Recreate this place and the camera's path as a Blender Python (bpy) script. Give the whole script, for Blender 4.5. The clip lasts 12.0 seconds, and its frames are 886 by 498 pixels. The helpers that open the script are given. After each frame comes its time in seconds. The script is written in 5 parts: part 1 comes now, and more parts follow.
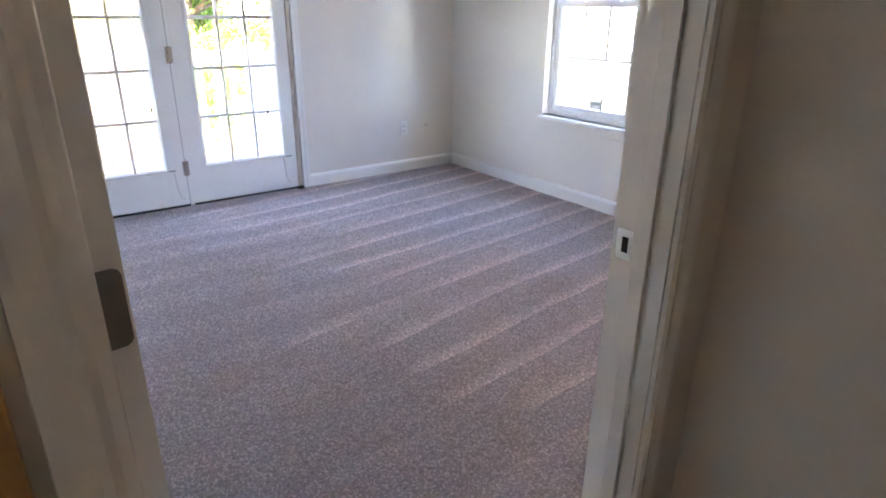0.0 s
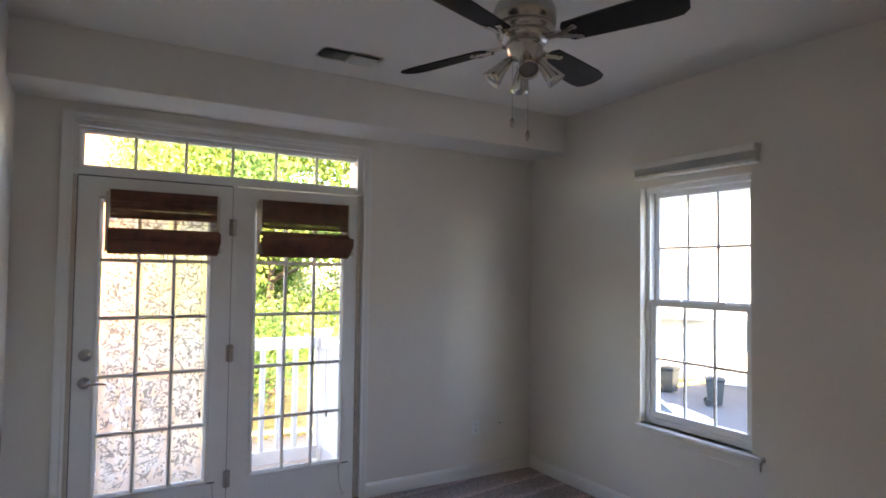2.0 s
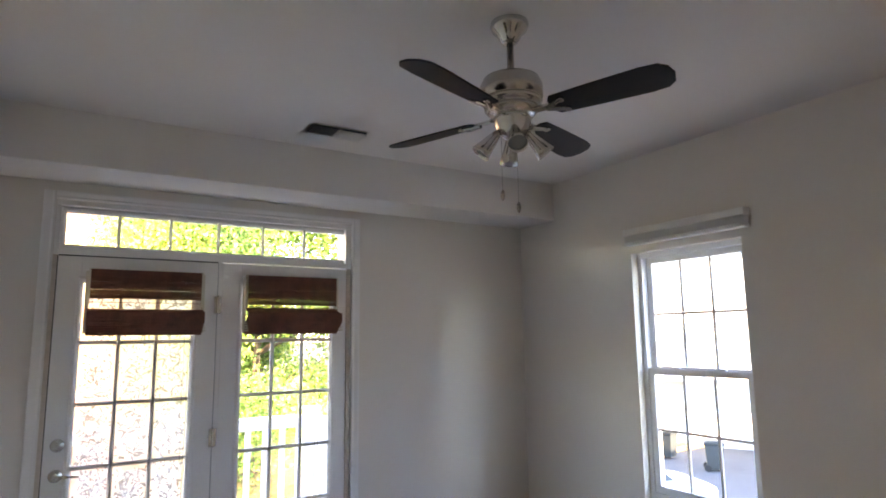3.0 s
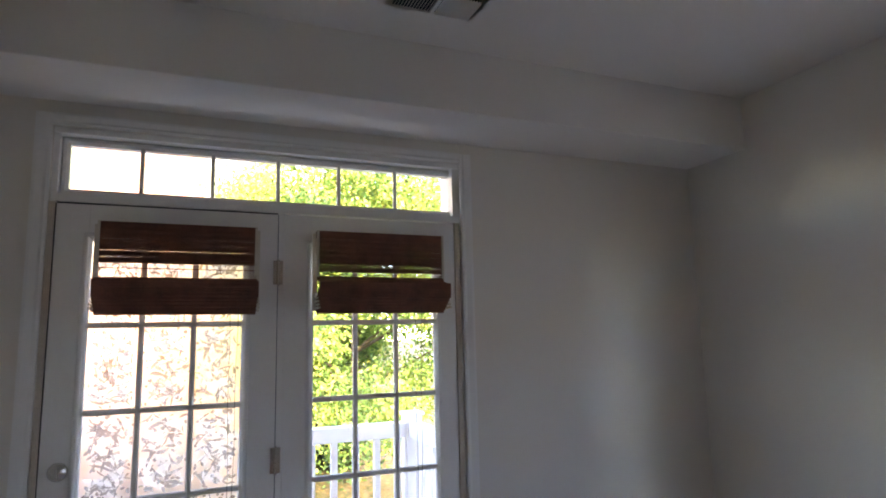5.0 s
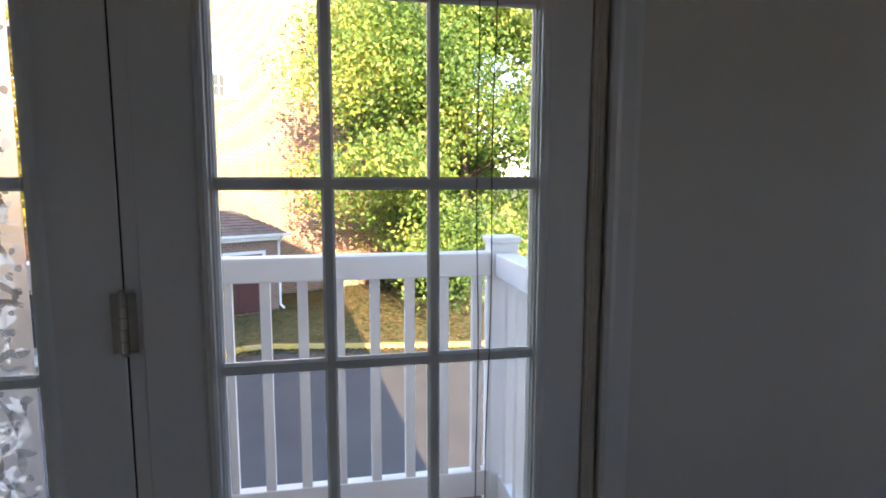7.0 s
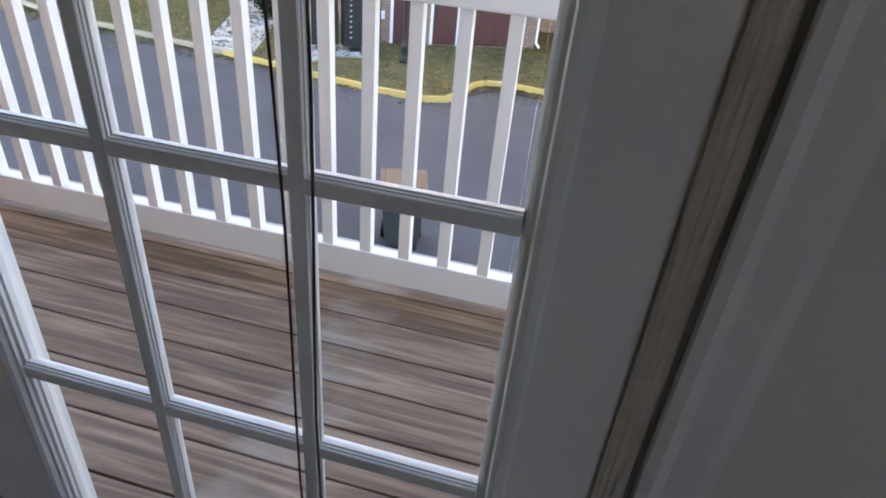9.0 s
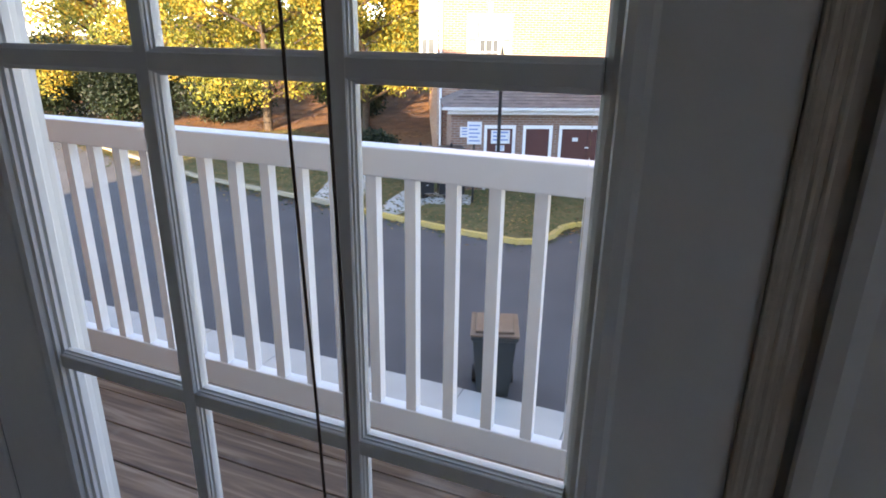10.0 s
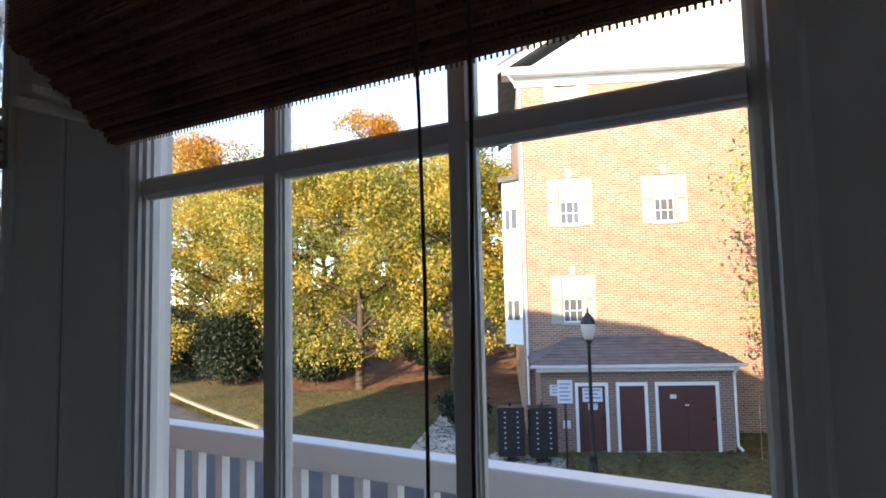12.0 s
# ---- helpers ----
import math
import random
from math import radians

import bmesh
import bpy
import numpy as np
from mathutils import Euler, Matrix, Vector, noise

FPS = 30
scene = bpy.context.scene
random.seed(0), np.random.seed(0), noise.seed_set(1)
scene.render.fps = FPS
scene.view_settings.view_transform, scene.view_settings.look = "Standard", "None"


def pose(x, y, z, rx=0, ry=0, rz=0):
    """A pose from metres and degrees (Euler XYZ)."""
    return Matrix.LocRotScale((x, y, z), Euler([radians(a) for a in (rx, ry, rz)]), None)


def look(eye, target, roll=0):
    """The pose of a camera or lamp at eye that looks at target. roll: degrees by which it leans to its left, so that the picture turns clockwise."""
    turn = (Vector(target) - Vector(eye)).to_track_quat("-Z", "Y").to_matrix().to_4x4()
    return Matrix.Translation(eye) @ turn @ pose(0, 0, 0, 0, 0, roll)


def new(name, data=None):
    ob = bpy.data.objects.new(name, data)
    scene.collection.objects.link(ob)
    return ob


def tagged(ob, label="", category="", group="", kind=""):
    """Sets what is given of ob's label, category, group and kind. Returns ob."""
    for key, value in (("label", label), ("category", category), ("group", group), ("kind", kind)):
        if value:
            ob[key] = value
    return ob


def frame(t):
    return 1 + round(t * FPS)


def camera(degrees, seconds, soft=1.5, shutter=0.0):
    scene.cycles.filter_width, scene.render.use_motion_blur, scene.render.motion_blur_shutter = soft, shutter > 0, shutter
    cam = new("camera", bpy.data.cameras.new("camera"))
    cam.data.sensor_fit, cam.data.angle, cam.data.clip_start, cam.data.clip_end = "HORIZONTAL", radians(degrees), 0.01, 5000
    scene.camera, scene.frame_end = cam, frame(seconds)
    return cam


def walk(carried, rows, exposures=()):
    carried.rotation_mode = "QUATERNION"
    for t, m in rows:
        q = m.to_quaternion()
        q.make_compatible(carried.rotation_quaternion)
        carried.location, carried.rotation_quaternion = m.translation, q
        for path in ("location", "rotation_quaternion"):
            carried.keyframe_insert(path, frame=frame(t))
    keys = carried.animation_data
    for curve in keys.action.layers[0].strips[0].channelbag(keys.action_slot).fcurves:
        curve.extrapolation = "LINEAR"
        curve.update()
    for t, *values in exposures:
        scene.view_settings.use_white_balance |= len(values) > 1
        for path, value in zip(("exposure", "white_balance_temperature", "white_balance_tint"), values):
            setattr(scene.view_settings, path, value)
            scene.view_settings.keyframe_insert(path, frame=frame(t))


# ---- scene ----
cam = camera(72.4, 12.0, soft=1.8)
PATH = [
    (0, (-0.983, -4.363, 1.31), (0.116, -2.863, 0.573), 0.5),
    (0.5, (-0.973, -4.156, 1.402), (0.185, -2.612, 0.876), 0.5),
    (1, (-0.895, -3.978, 1.445), (0.288, -2.408, 1.081), 0.3),
    (1.5, (-0.804, -3.863, 1.495), (0.282, -2.187, 1.398), 0.7),
    (2, (-0.752, -3.828, 1.536), (0.257, -2.102, 1.608), 0.8),
    (2.5, (-0.741, -3.788, 1.596), (0.292, -2.091, 1.821), -0.2),
    (2.7, (-0.752, -3.79, 1.58), (0.29, -2.121, 1.852), -0.7),
    (4.3, (-0.512, -3.181, 1.563), (0.332, -1.392, 1.862), 0.0),
    (4.5, (-0.494, -3.03, 1.55), (0.325, -1.23, 1.85), -0.1),
    (5, (-0.332, -2.609, 1.499), (0.429, -0.781, 1.785), -1.3),
    (5.5, (-0.165, -2.199, 1.479), (0.433, -0.311, 1.758), -0.9),
    (6, (0.017, -1.765, 1.458), (0.58, 0.148, 1.636), -1.3),
    (6.5, (0.254, -1.395, 1.384), (0.694, 0.556, 1.365), -1.4),
    (7, (0.318, -1.061, 1.267), (0.714, 0.883, 1.017), 0.1),
    (7.5, (0.427, -0.823, 1.202), (0.734, 1.078, 0.662), 0.1),
    (7.7, (0.457, -0.75, 1.187), (0.714, 1.141, 0.585), 0.4),
    (9.5, (0.773, -0.37, 1.15), (0.247, 1.209, 0.044), 2.8),
    (10, (0.759, -0.385, 1.269), (0.046, 1.364, 0.61), 0.8),
    (10.5, (0.754, -0.392, 1.35), (-0.098, 1.387, 1.017), -0.8),
    (11, (0.749, -0.386, 1.422), (-0.169, 1.39, 1.356), -1.4),
    (11.5, (0.741, -0.385, 1.465), (-0.218, 1.367, 1.567), -1.7),
    (12, (0.721, -0.372, 1.453), (-0.282, 1.351, 1.607), -1.3),
]
EXPOSURES = [(0.0, 6.65, 9950, 24), (0.5, 6.1, 10150, 24), (1.0, 5.43, 10550, 24), (1.5, 5.0, 11050, 24), (2.0, 5.1, 11150, 24), (2.5, 5.5, 11150, 24), (4.5, 5.35, 10850, 24), (5.0, 4.85, 10550, 24), (5.5, 4.0, 9700, 20), (6.0, 4.1, 10100, 20), (6.5, 4.05, 10200, 20), (7.0, 3.7, 10600, 20), (7.5, 3.45, 11250, 20), (9.5, 4.15, 12250, 22), (10.0, 3.55, 10900, 20), (10.5, 3.2, 10700, 20), (11.0, 2.68, 9600, 18), (11.5, 2.65, 9750, 18), (12.0, 2.73, 9600, 18)]
walk(cam, [(t, look(eye, target, roll)) for t, eye, target, roll in PATH], EXPOSURES)

# ---- world and sun ----
SUN_ELEV = radians(20)
world = bpy.data.worlds.new("sky")
scene.world = world
world.use_nodes = True
sky = world.node_tree.nodes.new("ShaderNodeTexSky")
sky.sky_type = "NISHITA"
sky.sun_disc = False
sky.sun_elevation = SUN_ELEV
sky.sun_rotation = radians(176.3)
sky.air_density, sky.dust_density, sky.ozone_density = 0.66, 0.0, 4.0
background = world.node_tree.nodes["Background"]
world.node_tree.links.new(sky.outputs["Color"], background.inputs["Color"])
background.inputs["Strength"].default_value = 0.15
sun_data = bpy.data.lights.new("sun", "SUN")
sun_data.energy, sun_data.angle, sun_data.color = 1.6, radians(0.5), (1.0, 0.93, 0.84)
sun = new("sun", sun_data)
sun.matrix_world = look((2.45, -40 * math.cos(SUN_ELEV), 40 * math.sin(SUN_ELEV)), (0, 0, 0))


# ---- materials ----
def material(name, color, rough=0.6, metal=0.0, var=0.12, scale=6.0, fine=120.0, bump=0.15, fine_bump=0.1, dist=0.002, second=None, spec=0.5):
    """A surface with a colour that varies at two scales and a fine relief."""
    m = bpy.data.materials.new(name)
    m.use_nodes = True
    nt = m.node_tree
    b = nt.nodes["Principled BSDF"]
    b.inputs["Roughness"].default_value = rough
    b.inputs["Metallic"].default_value = metal
    b.inputs["Specular IOR Level"].default_value = spec
    tc = nt.nodes.new("ShaderNodeTexCoord")
    n1, n2 = nt.nodes.new("ShaderNodeTexNoise"), nt.nodes.new("ShaderNodeTexNoise")
    n1.inputs["Scale"].default_value, n2.inputs["Scale"].default_value = scale, fine
    n1.inputs["Detail"].default_value, n2.inputs["Detail"].default_value = 5.0, 3.0
    for n in (n1, n2):
        nt.links.new(tc.outputs["Object"], n.inputs["Vector"])
    add = nt.nodes.new("ShaderNodeMath")
    add.operation = "MULTIPLY_ADD"
    add.inputs[1].default_value, add.inputs[2].default_value = 0.35, 0.0
    nt.links.new(n2.outputs["Fac"], add.inputs[0])
    mixf = nt.nodes.new("ShaderNodeMath")
    mixf.operation = "MULTIPLY_ADD"
    mixf.inputs[1].default_value = 0.65
    nt.links.new(n1.outputs["Fac"], mixf.inputs[0])
    nt.links.new(add.outputs[0], mixf.inputs[2])
    ramp = nt.nodes.new("ShaderNodeValToRGB")
    c = Vector(color)
    d = Vector(second) if second else c * (1 - var)
    ramp.color_ramp.elements[0].position, ramp.color_ramp.elements[1].position = 0.32, 0.68
    ramp.color_ramp.elements[0].color = (*d, 1)
    ramp.color_ramp.elements[1].color = (*(c if second else c * (1 + var * 0.6)), 1)
    nt.links.new(mixf.outputs[0], ramp.inputs["Fac"])
    nt.links.new(ramp.outputs["Color"], b.inputs["Base Color"])
    if bump or fine_bump:
        bp = nt.nodes.new("ShaderNodeBump")
        bp.inputs["Strength"].default_value = max(bump, fine_bump)
        bp.inputs["Distance"].default_value = dist
        nt.links.new(n2.outputs["Fac"] if fine_bump >= bump else n1.outputs["Fac"], bp.inputs["Height"])
        nt.links.new(bp.outputs["Normal"], b.inputs["Normal"])
    return m


def glass_material(name, rough=0.0, color=(0.96, 0.98, 0.97), ior=1.02):
    m = bpy.data.materials.new(name)
    m.use_nodes = True
    b = m.node_tree.nodes["Principled BSDF"]
    b.inputs["Base Color"].default_value = (*color, 1)
    b.inputs["Transmission Weight"].default_value = 1.0
    b.inputs["Roughness"].default_value = rough
    b.inputs["IOR"].default_value = ior
    return m


def print_material(name, color, clear):
    """A thin print on film: part see-through, part glowing with the light behind it."""
    m = bpy.data.materials.new(name)
    m.use_nodes = True
    nt = m.node_tree
    b = nt.nodes["Principled BSDF"]
    b.inputs["Base Color"].default_value = (*color, 1)
    b.inputs["Roughness"].default_value = 0.35
    tl, tp = nt.nodes.new("ShaderNodeBsdfTranslucent"), nt.nodes.new("ShaderNodeBsdfTransparent")
    tl.inputs["Color"].default_value = (*color, 1)
    m1, m2 = nt.nodes.new("ShaderNodeMixShader"), nt.nodes.new("ShaderNodeMixShader")
    m1.inputs[0].default_value, m2.inputs[0].default_value = 0.75, clear
    nt.links.new(b.outputs[0], m1.inputs[1])
    nt.links.new(tl.outputs[0], m1.inputs[2])
    nt.links.new(m1.outputs[0], m2.inputs[1])
    nt.links.new(tp.outputs[0], m2.inputs[2])
    nt.links.new(m2.outputs[0], nt.nodes["Material Output"].inputs["Surface"])
    return m


def carpet_material(name="carpet", pile=False):
    """Cut pile with vacuum tracks: fans of lighter and darker nap."""
    m = material(name, (0.66, 0.55, 0.555), rough=1.0, second=(0.28, 0.228, 0.242), scale=70.0, fine=260.0, bump=0.2, fine_bump=1.0, dist=0.012, spec=0.1)
    nt = m.node_tree
    b = nt.nodes["Principled BSDF"]
    ramp = b.inputs["Base Color"].links[0].from_node
    if pile:
        geo = nt.nodes.new("ShaderNodeNewGeometry")
        nt.links.new(geo.outputs["Random Per Island"], ramp.inputs["Fac"])
        ramp.color_ramp.elements[0].position, ramp.color_ramp.elements[1].position = 0.05, 0.95
        ramp.color_ramp.elements[0].color, ramp.color_ramp.elements[1].color = (0.40, 0.33, 0.342, 1), (0.84, 0.715, 0.715, 1)
    tc = nt.nodes.new("ShaderNodeTexCoord")
    mp = nt.nodes.new("ShaderNodeMapping")
    mp.inputs["Rotation"].default_value = (0, 0, radians(-3))
    mp.inputs["Scale"].default_value = (0.35, 1.0, 1.0)
    nt.links.new(tc.outputs["Object"], mp.inputs["Vector"])
    wave = nt.nodes.new("ShaderNodeTexWave")
    wave.bands_direction = "Y"
    wave.wave_profile = "SAW"
    wave.inputs["Scale"].default_value = 1.05
    wave.inputs["Distortion"].default_value = 2.2
    wave.inputs["Detail"].default_value = 3.0
    wave.inputs["Detail Scale"].default_value = 1.4
    nt.links.new(mp.outputs["Vector"], wave.inputs["Vector"])
    patch = nt.nodes.new("ShaderNodeTexNoise")
    patch.inputs["Scale"].default_value = 0.9
    nt.links.new(tc.outputs["Object"], patch.inputs["Vector"])
    mul = nt.nodes.new("ShaderNodeMath")
    mul.operation = "MULTIPLY"
    nt.links.new(wave.outputs["Fac"], mul.inputs[0])
    nt.links.new(patch.outputs["Fac"], mul.inputs[1])
    r2 = nt.nodes.new("ShaderNodeValToRGB")
    r2.color_ramp.elements[0].position, r2.color_ramp.elements[1].position = 0.30, 0.66
    r2.color_ramp.elements[0].color, r2.color_ramp.elements[1].color = (0.94, 0.94, 0.95, 1), (1.22, 1.2, 1.17, 1)
    nt.links.new(mul.outputs[0], r2.inputs["Fac"])
    mx = nt.nodes.new("ShaderNodeMix")
    mx.data_type, mx.blend_type = "RGBA", "MULTIPLY"
    mx.inputs["Factor"].default_value = 1.0
    # long sharp-edged strokes over the half of the room past the doorway
    mp2 = nt.nodes.new("ShaderNodeMapping")
    mp2.inputs["Rotation"].default_value = (0, 0, radians(-19))
    mp2.inputs["Scale"].default_value = (0.35, 1.0, 1.0)
    nt.links.new(tc.outputs["Object"], mp2.inputs["Vector"])
    stroke = nt.nodes.new("ShaderNodeTexWave")
    stroke.bands_direction, stroke.wave_profile = "Y", "SAW"
    for key, value in (("Scale", 1.35), ("Distortion", 2.6), ("Detail", 3.0), ("Detail Scale", 1.0)):
        stroke.inputs[key].default_value = value
    nt.links.new(mp2.outputs["Vector"], stroke.inputs["Vector"])
    r3 = nt.nodes.new("ShaderNodeValToRGB")
    for pos, val in ((0.0, 0.88), (0.05, 1.5), (0.2, 1.3), (0.38, 1.02), (1.0, 0.93)):
        e = r3.color_ramp.elements.new(pos)
        e.color = (val, val * 0.985, val * 0.96, 1)
    r3.color_ramp.elements.remove(r3.color_ramp.elements[-1])
    nt.links.new(stroke.outputs["Fac"], r3.inputs["Fac"])
    sep = nt.nodes.new("ShaderNodeSeparateXYZ")
    nt.links.new(tc.outputs["Object"], sep.inputs[0])
    edge = nt.nodes.new("ShaderNodeMath")
    edge.operation = "MULTIPLY_ADD"
    edge.inputs[1].default_value = 3.2
    wob = nt.nodes.new("ShaderNodeTexNoise")
    wob.inputs["Scale"].default_value = 1.5
    nt.links.new(tc.outputs["Object"], wob.inputs["Vector"])
    nt.links.new(wob.outputs["Fac"], edge.inputs[0])
    nt.links.new(sep.outputs["X"], edge.inputs[2])
    mr = nt.nodes.new("ShaderNodeMapRange")
    mr.interpolation_type = "SMOOTHSTEP"
    mr.inputs["From Min"].default_value, mr.inputs["From Max"].default_value = 1.5, 2.3
    nt.links.new(edge.outputs[0], mr.inputs["Value"])
    both = nt.nodes.new("ShaderNodeMix")
    both.data_type = "RGBA"
    nt.links.new(mr.outputs["Result"], both.inputs["Factor"])
    nt.links.new(r2.outputs["Color"], both.inputs["A"])
    nt.links.new(r3.outputs["Color"], both.inputs["B"])
    nt.links.new(ramp.outputs["Color"], mx.inputs["A"])
    nt.links.new(both.outputs["Result"], mx.inputs["B"])
    nt.links.new(mx.outputs["Result"], b.inputs["Base Color"])
    b.inputs["Sheen Weight"].default_value = 0.08
    b.inputs["Sheen Roughness"].default_value = 0.6
    return m


def brick_material(name, c1, c2, mortar):
    m = bpy.data.materials.new(name)
    m.use_nodes = True
    nt = m.node_tree
    b = nt.nodes["Principled BSDF"]
    b.inputs["Roughness"].default_value = 0.9
    tc = nt.nodes.new("ShaderNodeTexCoord")
    sep, comb = nt.nodes.new("ShaderNodeSeparateXYZ"), nt.nodes.new("ShaderNodeCombineXYZ")
    nt.links.new(tc.outputs["Object"], sep.inputs[0])
    ad = nt.nodes.new("ShaderNodeMath")
    nt.links.new(sep.outputs["X"], ad.inputs[0])
    nt.links.new(sep.outputs["Y"], ad.inputs[1])
    nt.links.new(ad.outputs[0], comb.inputs["X"])
    nt.links.new(sep.outputs["Z"], comb.inputs["Y"])
    br = nt.nodes.new("ShaderNodeTexBrick")
    br.inputs["Scale"].default_value = 1.0
    br.inputs["Brick Width"].default_value, br.inputs["Row Height"].default_value = 0.215, 0.077
    br.inputs["Mortar Size"].default_value, br.inputs["Bias"].default_value = 0.009, -0.15
    br.inputs["Color1"].default_value, br.inputs["Color2"].default_value = (*c1, 1), (*c2, 1)
    br.inputs["Mortar"].default_value = (*mortar, 1)
    nt.links.new(comb.outputs[0], br.inputs["Vector"])
    no = nt.nodes.new("ShaderNodeTexNoise")
    no.inputs["Scale"].default_value, no.inputs["Detail"].default_value = 0.8, 6.0
    nt.links.new(tc.outputs["Object"], no.inputs["Vector"])
    r = nt.nodes.new("ShaderNodeValToRGB")
    r.color_ramp.elements[0].color, r.color_ramp.elements[1].color = (0.8, 0.8, 0.8, 1), (1.12, 1.1, 1.08, 1)
    nt.links.new(no.outputs["Fac"], r.inputs["Fac"])
    mx = nt.nodes.new("ShaderNodeMix")
    mx.data_type, mx.blend_type = "RGBA", "MULTIPLY"
    mx.inputs["Factor"].default_value = 1.0
    nt.links.new(br.outputs["Color"], mx.inputs["A"])
    nt.links.new(r.outputs["Color"], mx.inputs["B"])
    nt.links.new(mx.outputs["Result"], b.inputs["Base Color"])
    bp = nt.nodes.new("ShaderNodeBump")
    bp.inputs["Strength"].default_value, bp.inputs["Distance"].default_value = 0.6, 0.006
    bp.invert = True
    nt.links.new(br.outputs["Fac"], bp.inputs["Height"])
    nt.links.new(bp.outputs["Normal"], b.inputs["Normal"])
    return m


def leaf_material(name, colors):
    """Leaves whose colour changes from one to the next."""
    m = bpy.data.materials.new(name)
    m.use_nodes = True
    nt = m.node_tree
    b = nt.nodes["Principled BSDF"]
    b.inputs["Roughness"].default_value = 0.55
    g = nt.nodes.new("ShaderNodeNewGeometry")
    r = nt.nodes.new("ShaderNodeValToRGB")
    while len(r.color_ramp.elements) < len(colors):
        r.color_ramp.elements.new(0.5)
    for k, c in enumerate(colors):
        r.color_ramp.elements[k].position = k / (len(colors) - 1)
        r.color_ramp.elements[k].color = (*c, 1)
    tc = nt.nodes.new("ShaderNodeTexCoord")
    no = nt.nodes.new("ShaderNodeTexNoise")
    no.inputs["Scale"].default_value = 0.35
    nt.links.new(tc.outputs["Object"], no.inputs["Vector"])
    ma = nt.nodes.new("ShaderNodeMath")
    ma.operation = "MULTIPLY_ADD"
    ma.inputs[1].default_value, ma.inputs[2].default_value = 2.4, -1.05
    nt.links.new(no.outputs["Fac"], ma.inputs[0])
    ad = nt.nodes.new("ShaderNodeMath")
    ad.operation = "MULTIPLY_ADD"
    ad.inputs[1].default_value = 0.75
    nt.links.new(g.outputs["Random Per Island"], ad.inputs[0])
    nt.links.new(ma.outputs[0], ad.inputs[2])
    nt.links.new(ad.outputs[0], r.inputs["Fac"])
    nt.links.new(r.outputs["Color"], b.inputs["Base Color"])
    tr = nt.nodes.new("ShaderNodeBsdfTranslucent")
    nt.links.new(r.outputs["Color"], tr.inputs["Color"])
    mix = nt.nodes.new("ShaderNodeMixShader")
    mix.inputs[0].default_value = 0.4
    out = nt.nodes["Material Output"]
    nt.links.new(b.outputs[0], mix.inputs[1])
    nt.links.new(tr.outputs[0], mix.inputs[2])
    nt.links.new(mix.outputs[0], out.inputs["Surface"])
    return m


def plank_material():
    """Weathered deck boards: grain along the board, reddish and grey."""
    m = bpy.data.materials.new("weathered_deck_wood")
    m.use_nodes = True
    nt = m.node_tree
    b = nt.nodes["Principled BSDF"]
    b.inputs["Roughness"].default_value = 0.75
    tc, oi = nt.nodes.new("ShaderNodeTexCoord"), nt.nodes.new("ShaderNodeObjectInfo")
    mp = nt.nodes.new("ShaderNodeMapping")
    mp.inputs["Scale"].default_value = (1.6, 26.0, 26.0)
    cb = nt.nodes.new("ShaderNodeCombineXYZ")
    mul = nt.nodes.new("ShaderNodeMath")
    mul.operation = "MULTIPLY"
    mul.inputs[1].default_value = 37.0
    nt.links.new(oi.outputs["Random"], mul.inputs[0])
    nt.links.new(mul.outputs[0], cb.inputs["X"])
    nt.links.new(mul.outputs[0], cb.inputs["Z"])
    nt.links.new(cb.outputs[0], mp.inputs["Location"])
    nt.links.new(tc.outputs["Object"], mp.inputs["Vector"])
    n = nt.nodes.new("ShaderNodeTexNoise")
    n.inputs["Scale"].default_value, n.inputs["Detail"].default_value, n.inputs["Distortion"].default_value = 1.0, 7.0, 1.2
    nt.links.new(mp.outputs["Vector"], n.inputs["Vector"])
    r = nt.nodes.new("ShaderNodeValToRGB")
    e = r.color_ramp.elements
    e[0].position, e[1].position = 0.3, 0.72
    e[0].color, e[1].color = (0.115, 0.075, 0.057, 1), (0.37, 0.265, 0.20, 1)
    k = e.new(0.5)
    k.color = (0.21, 0.13, 0.092, 1)
    nt.links.new(n.outputs["Fac"], r.inputs["Fac"])
    n2 = nt.nodes.new("ShaderNodeTexNoise")
    n2.inputs["Scale"].default_value, n2.inputs["Detail"].default_value = 2.2, 4.0
    nt.links.new(tc.outputs["Object"], n2.inputs["Vector"])
    r2 = nt.nodes.new("ShaderNodeValToRGB")
    r2.color_ramp.elements[0].position, r2.color_ramp.elements[1].position = 0.58, 0.7
    r2.color_ramp.elements[0].color, r2.color_ramp.elements[1].color = (0, 0, 0, 1), (0.55, 0.55, 0.55, 1)
    nt.links.new(n2.outputs["Fac"], r2.inputs["Fac"])
    mx = nt.nodes.new("ShaderNodeMix")
    mx.data_type = "RGBA"
    nt.links.new(r2.outputs["Color"], mx.inputs["Factor"])
    nt.links.new(r.outputs["Color"], mx.inputs["A"])
    mx.inputs["B"].default_value = (0.36, 0.32, 0.29, 1)
    nt.links.new(mx.outputs["Result"], b.inputs["Base Color"])
    bp = nt.nodes.new("ShaderNodeBump")
    bp.inputs["Strength"].default_value, bp.inputs["Distance"].default_value = 0.5, 0.004
    nt.links.new(n.outputs["Fac"], bp.inputs["Height"])
    nt.links.new(bp.outputs["Normal"], b.inputs["Normal"])
    return m


